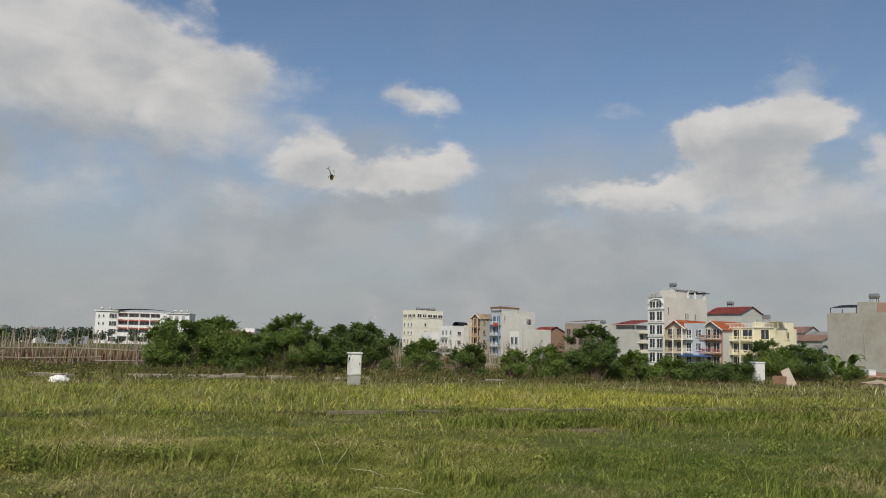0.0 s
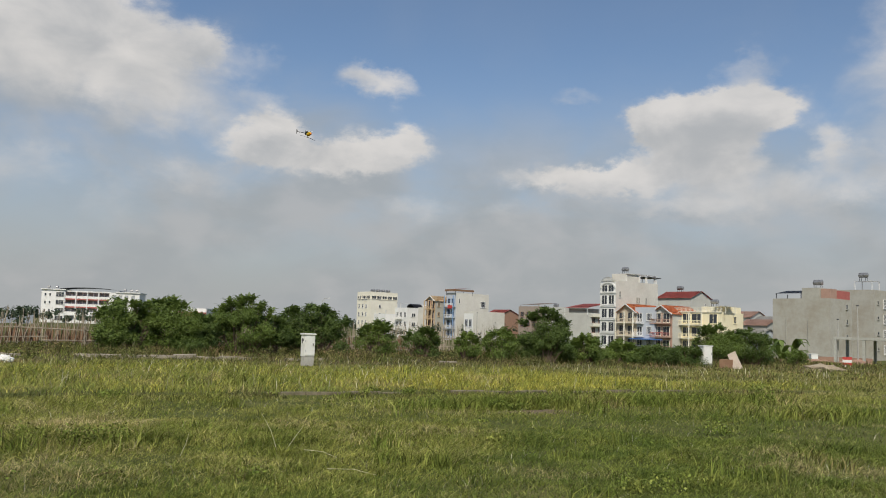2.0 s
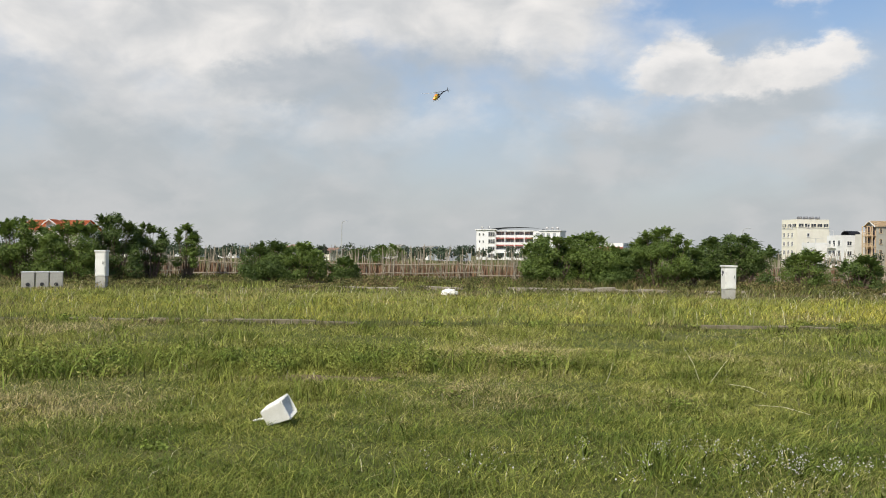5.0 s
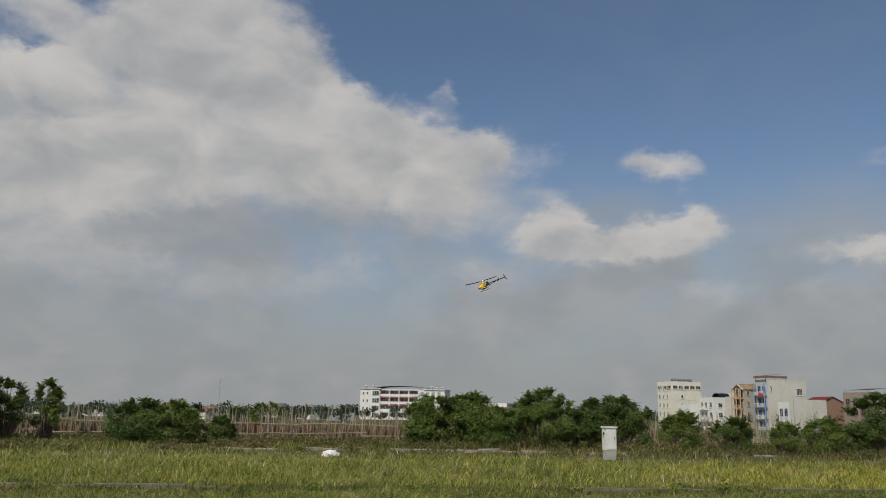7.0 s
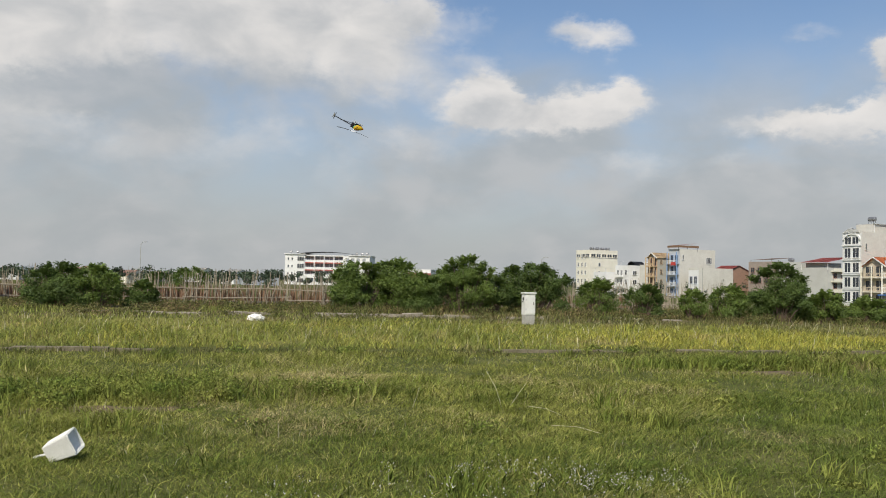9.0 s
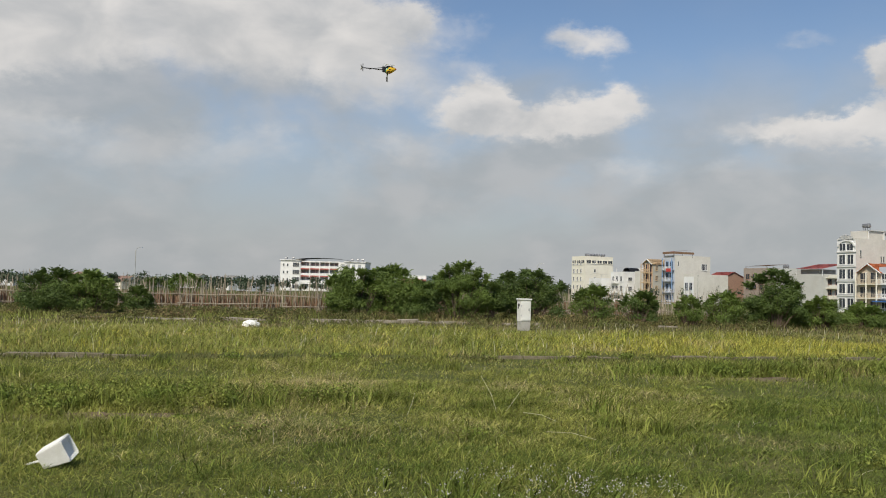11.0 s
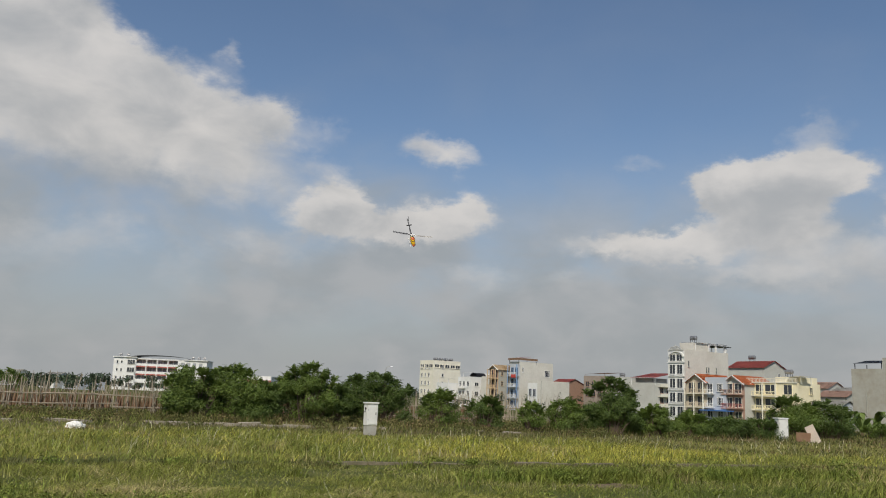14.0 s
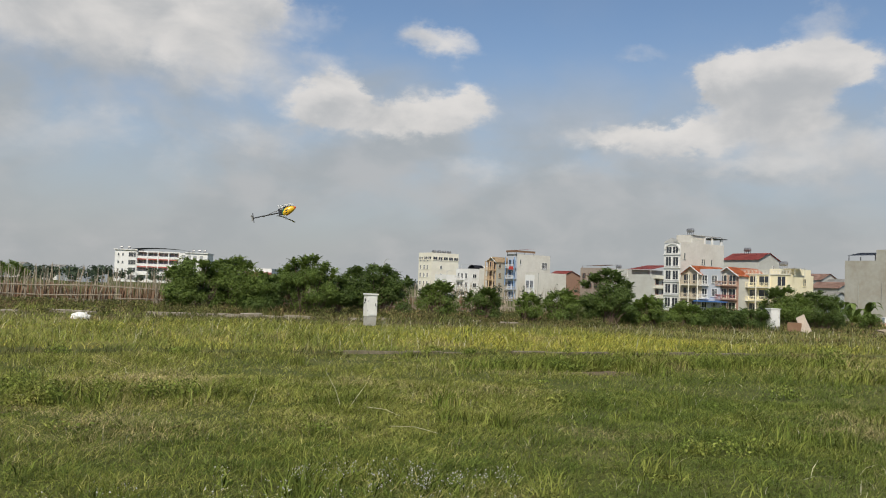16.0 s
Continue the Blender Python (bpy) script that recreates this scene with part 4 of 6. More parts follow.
# ---- grass and weeds ----
def grass_material(name, a, b, dry, dry_amount, trans=0.35):
    m = bpy.data.materials.new(name)
    m.use_nodes = True
    nt = m.node_tree
    bs = nt.nodes["Principled BSDF"]
    co = nt.nodes.new("ShaderNodeTexCoord").outputs["Object"]
    r = nt.nodes.new("ShaderNodeNewGeometry").outputs["Random Per Island"]
    col = mix_color(nt, smooth(nt, fbm(nt, co, 1.1, 6.0, 0.7), 0.40, 0.62), a, b)
    dryness = math_node(nt, "ADD", smooth(nt, fbm(nt, co, 0.28, 4.0, 0.6), 0.46, 0.72, 0.0, 0.5), math_node(nt, "MULTIPLY", r, dry_amount))
    col = mix_color(nt, smooth(nt, dryness, 0.42, 0.85), col, dry)
    hsv = nt.nodes.new("ShaderNodeHueSaturation")
    nt.links.new(col, hsv.inputs["Color"])
    nt.links.new(math_node(nt, "MULTIPLY_ADD", math_node(nt, "FRACT", math_node(nt, "MULTIPLY", r, 7.31)), 1.45, 0.32), hsv.inputs["Value"])
    nt.links.new(hsv.outputs[0], bs.inputs["Base Color"])
    bs.inputs["Roughness"].default_value, bs.inputs["Specular IOR Level"].default_value = 0.6, 0.12
    t = nt.nodes.new("ShaderNodeBsdfTranslucent")
    nt.links.new(hsv.outputs[0], t.inputs[0])
    mx = nt.nodes.new("ShaderNodeMixShader")
    mx.inputs[0].default_value = trans
    nt.links.new(bs.outputs[0], mx.inputs[1])
    nt.links.new(t.outputs[0], mx.inputs[2])
    nt.links.new(mx.outputs[0], nt.nodes["Material Output"].inputs[0])
    return m


LAWN = grass_material("field_grass", (0.20, 0.228, 0.045), (0.345, 0.345, 0.088), (0.52, 0.43, 0.23), 0.62)
GOLD = grass_material("ripening_grass", (0.24, 0.27, 0.055), (0.50, 0.45, 0.09), (0.42, 0.34, 0.15), 0.5)
TALL = grass_material("tall_weeds", (0.16, 0.205, 0.04), (0.25, 0.265, 0.062), (0.36, 0.28, 0.13), 0.4)
VERGE = grass_material("verge_weeds", (0.12, 0.14, 0.042), (0.18, 0.16, 0.065), (0.23, 0.16, 0.085), 0.6)
MEADOW = grass_material("meadow_grass", (0.19, 0.23, 0.055), (0.31, 0.315, 0.085), (0.38, 0.31, 0.16), 0.55)
CREEPER = grass_material("low_broad_weeds", (0.17, 0.225, 0.045), (0.26, 0.275, 0.065), (0.29, 0.22, 0.10), 0.5)
FRESH = grass_material("fresh_grass", (0.13, 0.175, 0.036), (0.20, 0.235, 0.05), (0.40, 0.34, 0.17), 0.52)
PALE = grass_material("pale_seed_heads", (0.55, 0.52, 0.38), (0.48, 0.45, 0.30), (0.6, 0.56, 0.45), 0.5)


def value_noise(x, y, scale, seed):
    """Smooth noise of 0 to 1 on a grid of that many metres."""
    rng = np.random.default_rng(seed)
    t = rng.random((64, 64))
    fx, fy = x / scale + 500, y / scale + 500
    ix, iy = np.floor(fx).astype(int), np.floor(fy).astype(int)
    ux, uy = fx - ix, fy - iy
    ux, uy = ux * ux * (3 - 2 * ux), uy * uy * (3 - 2 * uy)
    g = lambda i, j: t[i % 64, j % 64]
    return (g(ix, iy) * (1 - ux) + g(ix + 1, iy) * ux) * (1 - uy) + (g(ix, iy + 1) * (1 - ux) + g(ix + 1, iy + 1) * ux) * uy


WIND = np.array((0.22, -0.08))


def blades(rng, x, y, height, width, lean, z=None, two=True):
    """Tapered, bent blades at those places."""
    n = len(x)
    a = rng.uniform(0, 2 * np.pi, n)
    b = rng.uniform(0, 2 * np.pi, n)
    side = np.stack([np.cos(a), np.sin(a), np.zeros(n)], 1) * (width / 2)[:, None]
    tip = np.stack([np.cos(b), np.sin(b)], 1) * (lean * height * rng.uniform(0.2, 1.3, n))[:, None] + WIND * (height * lean * 0.7)[:, None]
    base = np.stack([x, y, np.full(n, -0.02) if z is None else z], 1)
    top = base + np.concatenate([tip, height[:, None]], 1)
    if two:
        mid = base + np.concatenate([tip * 0.32, height[:, None] * 0.6], 1)
        v = np.stack([base - side, base + side, mid + side * 0.8, mid - side * 0.8, top + side * 0.15, top - side * 0.15], 1).reshape(-1, 3)
        i = np.arange(n)[:, None] * 6
        q = np.concatenate([i + np.array((0, 1, 2, 3)), i + np.array((3, 2, 4, 5))], 1).reshape(-1, 4)
    else:
        v = np.stack([base - side, base + side, top + side * 0.25, top - side * 0.25], 1).reshape(-1, 3)
        q = np.arange(4 * n).reshape(-1, 4)
    return v, q


def scatter(rng, n, r0, r1, power=1.0, a0=-62.0, a1=34.0):
    """Places round the viewer, thinning outwards."""
    r = (r0 ** power + rng.random(n) * (r1 ** power - r0 ** power)) ** (1 / power)
    a = np.radians(rng.uniform(a0, a1, n))
    return r * np.sin(a), r * np.cos(a)


def plan(x, y):
    return x * CU + y * SU, -x * SU + y * CU


def kerb_line(u):
    """The near kerb runs a little askew to the plan's grain."""
    return 19.7 + 0.03 * u


# bare or weedy spots in the field: place along u and v, half-length, half-width
SOIL = [(9.8, 15.6, 1.9, 0.5), (-2.1, 11.1, 2.2, 0.55)]


def soil_amount(x, y):
    u, v = plan(x, y)
    s = np.zeros(len(x))
    for a, b, p, q in SOIL:
        s = np.maximum(s, 1 - np.sqrt(((u - a) / p) ** 2 + ((v - b) / q) ** 2) + 0.5 * (value_noise(x, y, 0.5, 3) - 0.5))
    return s


def grow(name, label, parts, mat, category="grass"):
    vs, qs, base = [], [], 0
    for v, q in parts:
        vs.append(v), qs.append(q + base)
        base += len(v)
    me = mesh_arrays(name, np.concatenate(vs), np.concatenate(qs), [mat])
    return tagged(new(name, me), label, category, kind="stuff")


def field_grass():
    rng = np.random.default_rng(2)
    parts, lush = [], []
    for n, r0, r1, two in ((340000, 4.5, 15.0, True), (240000, 15.0, 34.0, False)):
        x, y = scatter(rng, n, r0, r1, 1.15)
        u, v = plan(x, y)
        edge = kerb_line(u) - 0.4 + 0.8 * (value_noise(x, y, 1.5, 9) - 0.5)
        keep = (v < edge) & (soil_amount(x, y) < 0.7 * rng.random(n) + 0.3) & (rng.random(n) < 0.55 + 0.6 * value_noise(x, y, 0.7, 5))
        x, y, v = x[keep], y[keep], v[keep]
        r = np.hypot(x, y)
        clump = value_noise(x, y, 1.1, 6) * 0.6 + value_noise(x, y, 0.35, 7) * 0.5
        hgt = (0.026 + 0.15 * clump ** 2.4 + 0.045 * rng.random(len(x))) * (1 + 0.35 * np.clip((v - 10) / 5, 0, 1) * np.clip((18.5 - v) / 2, 0, 1) * value_noise(x, y, 2.2, 8))
        # to one side the grass is fresher
        fresh = rng.random(len(x)) < np.clip((np.degrees(np.arctan2(x, y)) + 3) / 12, 0, 0.92) * np.clip((17 - v) / 4, 0, 1) + 0.25 * (value_noise(x, y, 1.7, 12) > 0.55)
        # close by, the mat is darker and denser
        fresh |= rng.random(len(x)) < 0.58 * np.clip((11.0 + 2.0 * (value_noise(x, y, 1.3, 13) - 0.5) - r) / 3, 0, 1)
        wide = (0.0029 + 0.00044 * r) * rng.choice((0.7, 1.0, 1.9), len(x), p=(0.4, 0.35, 0.25))
        for sel, out in ((~fresh, parts), (fresh, lush)):
            out.append(blades(rng, x[sel], y[sel], hgt[sel], wide[sel], rng.choice((0.8, 1.6, 3.2), sel.sum(), p=(0.4, 0.35, 0.25)) * rng.uniform(0.7, 1.3, sel.sum()), None, two))
    grow("fresh_grass", "fresher darker green grass in patches of the field", lush, FRESH)
    grow("field_grass", "short patchy green grass covering the field", parts, LAWN)


def golden_grass():
    rng = np.random.default_rng(3)
    x, y = scatter(rng, 210000, 17.0, 62.0, 1.3)
    u, v = plan(x, y)
    wob = 2.0 * (value_noise(x, y, 3.0, 21) - 0.5)
    keep = (v > kerb_line(u) + 0.35 + 0.2 * wob) & (v < 29.5 + 6 * np.clip((u + 4) / 10, 0, 1) + 2.5 * wob) & (np.hypot(x, y) < 34.0 + 2.0 * wob)
    x, y, u, v = x[keep], y[keep], u[keep], v[keep]
    r = np.hypot(x, y)
    hgt = (0.12 + 0.24 * value_noise(x, y, 1.6, 22) ** 1.5) * rng.uniform(0.7, 1.15, len(x)) * np.where(v < 22, 0.75, 1)
    ripe = rng.random(len(x)) < 0.10 + 0.80 * np.clip((u - 5.0) / 5, 0, 1) * np.clip((17.0 - np.degrees(np.arctan2(x, y))) / 5, 0, 1) * np.clip((30.5 - v) / 5 + 0.6 * (value_noise(x, y, 2.5, 23) - 0.5), 0, 1) + 0.3 * (value_noise(x, y, 2.0, 24) > 0.62)
    for sel, name, label, mat in ((ripe, "ripening_grass", "tall yellow-green grass swaying in a band behind the kerb", GOLD), (~ripe, "meadow_grass", "soft green and tan grass behind the kerb", MEADOW)):
        grow(name, label, [blades(rng, x[sel], y[sel], hgt[sel], 0.006 + 0.0005 * r[sel], rng.uniform(0.6, 1.7, sel.sum()), None, True)], mat)


def verge_weeds():
    rng = np.random.default_rng(4)
    x, y = scatter(rng, 150000, 28.0, 74.0, 1.3)
    u, v = plan(x, y)
    keep = ((v > 27.5 + 6 * np.clip((u + 4) / 10, 0, 1)) | (np.hypot(x, y) > 33.0)) & (v < 58) & (rng.random(len(x)) < 0.35 + 0.8 * value_noise(x, y, 2.0, 31))
    x, y, v = x[keep], y[keep], v[keep]
    r = np.hypot(x, y)
    hgt = (0.12 + 0.55 * value_noise(x, y, 2.4, 32) ** 2 * np.clip((v - 34) / 5, 0.2, 1)) * rng.uniform(0.6, 1.3, len(x))
    hgt *= 0.75
    pale = rng.random(len(x)) < 0.75 * np.clip((-22 - np.degrees(np.arctan2(x, y))) / 8, 0, 1) * np.clip((47 - r) / 4, 0, 1) + 0.12
    for sel, name, label, mat in ((~pale, "verge_weeds", "brown and green tangled weeds along the far verge", VERGE), (pale, "verge_grass", "pale green grass along the far verge", MEADOW)):
        grow(name, label, [blades(rng, x[sel], y[sel], hgt[sel], 0.012 + 0.0008 * r[sel], np.full(sel.sum(), 0.8), None, False)], mat, "weeds")


def tall_weeds():
    """Ranker growth beside the kerb, round the bare spots and in scattered tufts."""
    rng = np.random.default_rng(8)
    parts = []
    spots = [(9.6, 16.3, 2.4, 0.7, 0.30, 2600), (-2.2, 12.2, 3.6, 1.0, 0.26, 3200), (-6.4, 11.0, 1.6, 1.0, 0.30, 1500), (14.5, 16.8, 3.0, 0.8, 0.30, 2200), (15.5, 13.5, 1.6, 0.6, 0.28, 900)]
    for a, b, p, q, h, n in spots:
        u, v = a + rng.normal(size=n) * p * 0.5, b + rng.normal(size=n) * q * 0.5
        x, y = u * CU - v * SU, u * SU + v * CU
        keep = soil_amount(x, y) < 0.3
        x, y = x[keep], y[keep]
        parts.append(blades(rng, x, y, h * rng.uniform(0.4, 1.2, len(x)), 0.008 + 0.0008 * np.hypot(x, y), np.full(len(x), 0.9)))
    for k in range(120):
        cx, cy = scatter(rng, 1, 6.0, 30.0, 1.2)
        n, s = int(rng.integers(25, 70)), rng.uniform(0.08, 0.22)
        x, y = cx + rng.normal(size=n) * s, cy + rng.normal(size=n) * s
        if plan(cx, cy)[1][0] > 20:
            continue
        parts.append(blades(rng, x, y, rng.uniform(0.14, 0.32) * rng.uniform(0.5, 1.2, n), 0.007 + 0.0007 * np.hypot(x, y), np.full(n, 0.7)))
    u = rng.uniform(-16, 22, 7000)
    v = kerb_line(u) - 0.7 + rng.normal(size=7000) * 0.4
    x, y = u * CU - v * SU, u * SU + v * CU
    keep = value_noise(x, y, 1.0, 41) > 0.42
    x, y = x[keep], y[keep]
    strip = [blades(rng, x, y, rng.uniform(0.05, 0.17, len(x)), 0.008 + 0.0007 * np.hypot(x, y), rng.uniform(0.5, 1.3, len(x)), None, True)]
    grow("kerb_weeds", "brown and dull green weeds straggling along the near kerb", strip, VERGE, "weeds")
    grow("tall_weeds", "rank green and reddish weeds in tufts about the field", parts, TALL, "weeds")


def seed_heads():
    rng = np.random.default_rng(9)
    parts = []
    for n, r0, r1, lo, hi, h in ((800, 5.0, 20.0, -50, 20, 0.14), (2600, 18.0, 60.0, 20.9, 34, 0.40)):
        x, y = scatter(rng, n, r0, r1, 1.2)
        v = plan(x, y)[1]
        keep = (v > lo) & (v < hi)
        x, y = x[keep], y[keep]
        r = np.hypot(x, y)
        z = h * rng.uniform(0.7, 1.25, len(x))
        parts.append(blades(rng, x, y, z, 0.0025 + 0.00035 * r, rng.uniform(0.3, 1.3, len(x)), None, True))
    x, y = scatter(rng, 240, 5.0, 18.0, 1.2)
    parts.append(blades(rng, x, y, rng.uniform(0.05, 0.13, len(x)), 0.003 + 0.00025 * np.hypot(x, y), rng.uniform(1.0, 4.0, len(x))))
    grow("seed_heads", "pale dry stalks and nodding seed heads in the grass", parts, PALE)


def white_flowers():
    rng = np.random.default_rng(10)
    m = material("white_petals", (0.46, 0.45, 0.40), 0.6, (0.34, 0.33, 0.28), 9.0, 0.5, 60.0, 0.05, island=0.15)
    n = 800
    cx = np.array(((-1.25, 7.0, 0.6), (-0.5, 7.0, 0.6), (-1.6, 6.2, 0.5), (-2.9, 5.7, 0.5), (-0.4, 5.9, 0.6)))
    k = rng.choice(5, n, p=(0.42, 0.24, 0.16, 0.08, 0.10))
    heads = rng.normal(size=(5, 26, 2))[k, rng.integers(0, 26, n)] * np.array((0.7, 0.45)) * cx[k, 2:3] + rng.normal(size=(n, 2)) * 0.035
    x, y = cx[k, 0] + heads[:, 0] + 0.12, cx[k, 1] + heads[:, 1]
    z = rng.uniform(0.06, 0.17, n)
    s = 0.002 + 0.007 * rng.random(n) ** 2
    a = rng.uniform(0, 6.28, n)
    e1 = np.stack([np.cos(a), np.sin(a), rng.uniform(-0.6, 0.6, n)], 1) * s[:, None]
    e2 = np.stack([-np.sin(a), np.cos(a), rng.uniform(-0.6, 0.6, n)], 1) * s[:, None]
    p = np.stack([x, y, z], 1)
    up = np.array((0, 0, 0.006))
    v = np.stack([p - e1, p - e2, p + e1, p + e2], 1)
    v2 = np.stack([p - e1 * 0.5 + up, p - e2 * 0.5 + up, p + e1 * 0.5 + up, p + e2 * 0.5 + up], 1)
    v = np.concatenate([v, v2], 1).reshape(-1, 3)
    i = np.arange(n)[:, None] * 8
    q = np.concatenate([i + np.array(f) for f in ((0, 1, 5, 4), (1, 2, 6, 5), (2, 3, 7, 6), (3, 0, 4, 7), (4, 5, 6, 7))], 1).reshape(-1, 4)
    grow("white_flowers", "patch of tiny white wildflowers low in the grass", [(v, q)], m, "flowers")
    keep = rng.random(n) < 0.8
    grow("flower_leaves", "leafy green stems under the tiny white wildflowers", [blades(rng, x[keep], y[keep], z[keep], np.full(keep.sum(), 0.018), np.full(keep.sum(), 0.9))], FRESH, "plants")


def bare_soil():
    m = material("reddish_soil", (0.125, 0.09, 0.055), 0.95, (0.17, 0.13, 0.08), 2.5, 0.7, 35.0, 0.25, 0.5)
    for k, (a, b, p, q) in enumerate(SOIL):
        bm = bmesh.new()
        c = bm.verts.new(uv(a, b, 0.02))
        ring = []
        for i in range(36):
            t = 2 * math.pi * i / 36
            w = 0.85 + 0.3 * noise.noise((math.cos(t) * 2 + k * 9, math.sin(t) * 2, 0))
            ring.append(bm.verts.new(uv(a + p * w * math.cos(t), b + q * w * math.sin(t), -0.03)))
        for i in range(36):
            bm.faces.new((c, ring[i], ring[(i + 1) % 36]))
        bmesh.ops.subdivide_edges(bm, edges=bm.edges[:], cuts=2, use_grid_fill=True)
        for vtx in bm.verts:
            if vtx.co.z > 0:
                vtx.co.z += 0.04 * noise.noise(vtx.co * 3.0)
        tagged(part("soil_mound", bm, m, None, "low mound of bare reddish soil in the grass"), "", "soil")


def low_weeds():
    """Dark broad-leaved weeds squatting in the grass and along the kerb."""
    rng = np.random.default_rng(14)
    spots = [(-2.1, 9.2, 0.26, 0.2), (-3.5, 8.8, 0.22, 0.16), (2.6, 9.4, 0.55, 0.26), (2.1, 9.2, 0.3, 0.2), (4.8, 14.9, 0.4, 0.3), (-11.0, 8.2, 0.7, 0.4), (-10.4, 9.0, 0.5, 0.36), (-4.6, 8.5, 0.3, 0.2),
             (10.0, 26.8, 0.5, 0.35), (5.6, 25.0, 0.6, 0.35), (9.4, 24.9, 0.5, 0.35), (0.8, 12.7, 0.3, 0.2)]
    for k in range(26):
        u = rng.uniform(-15, 20)
        p = uv(u, kerb_line(u) - 0.25 + rng.normal() * 0.3)
        spots.append((p.x, p.y, rng.uniform(0.12, 0.3), rng.uniform(0.10, 0.24)))
    for k in range(34):
        x, y = scatter(rng, 1, 6.5, 22.0, 1.4)
        if plan(x, y)[1][0] < 19:
            spots.append((x[0], y[0], rng.uniform(0.10, 0.22), rng.uniform(0.06, 0.11)))
    verge = []
    for k in range(150):
        p = uv(rng.uniform(-24, 30), rng.uniform(36, 50))
        verge.append((p.x, p.y, rng.uniform(0.4, 1.1), rng.uniform(0.2, 0.6)))
    for a, b, p, q, h, n in ((-2.4, 12.2, 3.4, 0.9, 0.32, 75), (-6.4, 11.0, 1.5, 0.9, 0.38, 45), (9.6, 16.3, 2.4, 0.6, 0.24, 30), (14.5, 16.8, 3.0, 0.7, 0.24, 26)):
        for k in range(n):
            c = uv(a + rng.normal() * p * 0.5, b + rng.normal() * q * 0.5)
            spots.append((c.x, c.y, rng.uniform(0.12, 0.28), h * rng.uniform(0.5, 1.1)))
    parts, scrub = [], []
    for x, y, r, h in spots + verge:
        d = math.hypot(x, y)
        n = int(120 + 420 * min(r, 0.8))
        (scrub if d > 34 else parts).append(leaf_cloud(rng, np.array(((x, y, h * 0.45), (x + r * 0.4, y + r * 0.2, h * 0.4), (x - r * 0.4, y, h * 0.4))), np.array(((r * 0.7, r * 0.7, h * 0.5),) * 3), n, 0.022 + 0.0014 * d))
    grow("low_weeds", "green and brown broad-leaved weeds squatting in the grass", parts, CREEPER, "weeds")
    grow("verge_scrub", "brown and dull green scrub before the bamboo fence", scrub, VERGE, "weeds")


def dry_stalks():
    """A few long pale dead stems, some standing and some fallen."""
    for k, (a, b) in enumerate((((-2.15, 11.0, 0), (-2.42, 11.1, 0.52)), ((-2.1, 11.05, 0), (-1.86, 11.1, 0.36)), ((-1.79, 10.84, 0.1), (-1.28, 10.45, 0.06)),
                                ((-1.3, 9.54, 0.09), (-0.73, 9.35, 0.07)), ((-3.3, 10.6, 0.0), (-3.2, 10.6, 0.3)), ((-6.6, 10.4, 0.05), (-6.1, 10.2, 0.12)))):
        bm = bmesh.new()
        m = Vector(a).lerp(Vector(b), 0.5) + Vector((0.02, 0.0, 0.03))
        tube(bm, a, m, 0.003, 0.0025, 5)
        tube(bm, m, b, 0.0025, 0.0012, 5)
        tagged(part("dry_stalk", bm, PALE, None, "long pale dead plant stalk in the grass"), "", "stalk", "dry stalks")


low_weeds()
dry_stalks()
field_grass()
golden_grass()
verge_weeds()
tall_weeds()
seed_heads()
white_flowers()
bare_soil()

# ---- roadside things ----
def utility_cabinet(pos, rz, label, w=0.46, deep=0.36, body=0.86, plinth=0.40):
    """A white steel cabinet with door, vent hole and overhanging lid, on a concrete plinth."""
    root = empty("utility_cabinet", Matrix.Translation(pos) @ pose(0, 0, 0, 0, 0, rz), label, "cabinet", "utility cabinets")
    part("plinth", boxes((-w / 2 + 0.015, -deep / 2 + 0.015, -0.15, w / 2 - 0.015, deep / 2 - 0.015, plinth), bevel=0.012), CONCRETE, root)
    b = part("body", boxes((-w / 2, -deep / 2, plinth + 0.004, w / 2, deep / 2, plinth + body), bevel=0.012), CABINET, root)
    part("lid", boxes((-w / 2 - 0.04, -deep / 2 - 0.04, plinth + body + 0.003, w / 2 + 0.04, deep / 2 + 0.04, plinth + body + 0.07), bevel=0.025), CABINET, root)
    dr = part("door", boxes((-w / 2 + 0.04, -deep / 2 - 0.016, plinth + 0.05, w / 2 - 0.04, -deep / 2 - 0.002, plinth + body - 0.05), bevel=0.005), CABINET, root)
    bm = bmesh.new()
    tube(bm, (w / 2 - 0.1, -deep / 2 - 0.04, plinth + body * 0.5), (w / 2 - 0.1, -deep / 2 - 0.04, plinth + body * 0.62), 0.012, 0.012, 8)
    part("handle", bm, DARK, dr)
    bm = bmesh.new()
    tube(bm, (-w / 2 - 0.012, 0, plinth + body - 0.2), (-w / 2 - 0.002, 0, plinth + body - 0.2), 0.07, 0.07, 14)
    tube(bm, (-w / 2 - 0.012, 0.05, plinth + body - 0.31), (-w / 2 - 0.002, 0.05, plinth + body - 0.31), 0.04, 0.04, 10)
    part("vent_hole", bm, DARK, root)
    part("hinge", boxes((-w / 2 + 0.02, -deep / 2 - 0.025, plinth + 0.2, -w / 2 + 0.045, -deep / 2 - 0.003, plinth + 0.27),
                        (-w / 2 + 0.02, -deep / 2 - 0.025, plinth + body - 0.27, -w / 2 + 0.045, -deep / 2 - 0.003, plinth + body - 0.2)), STEEL, root)
    return root


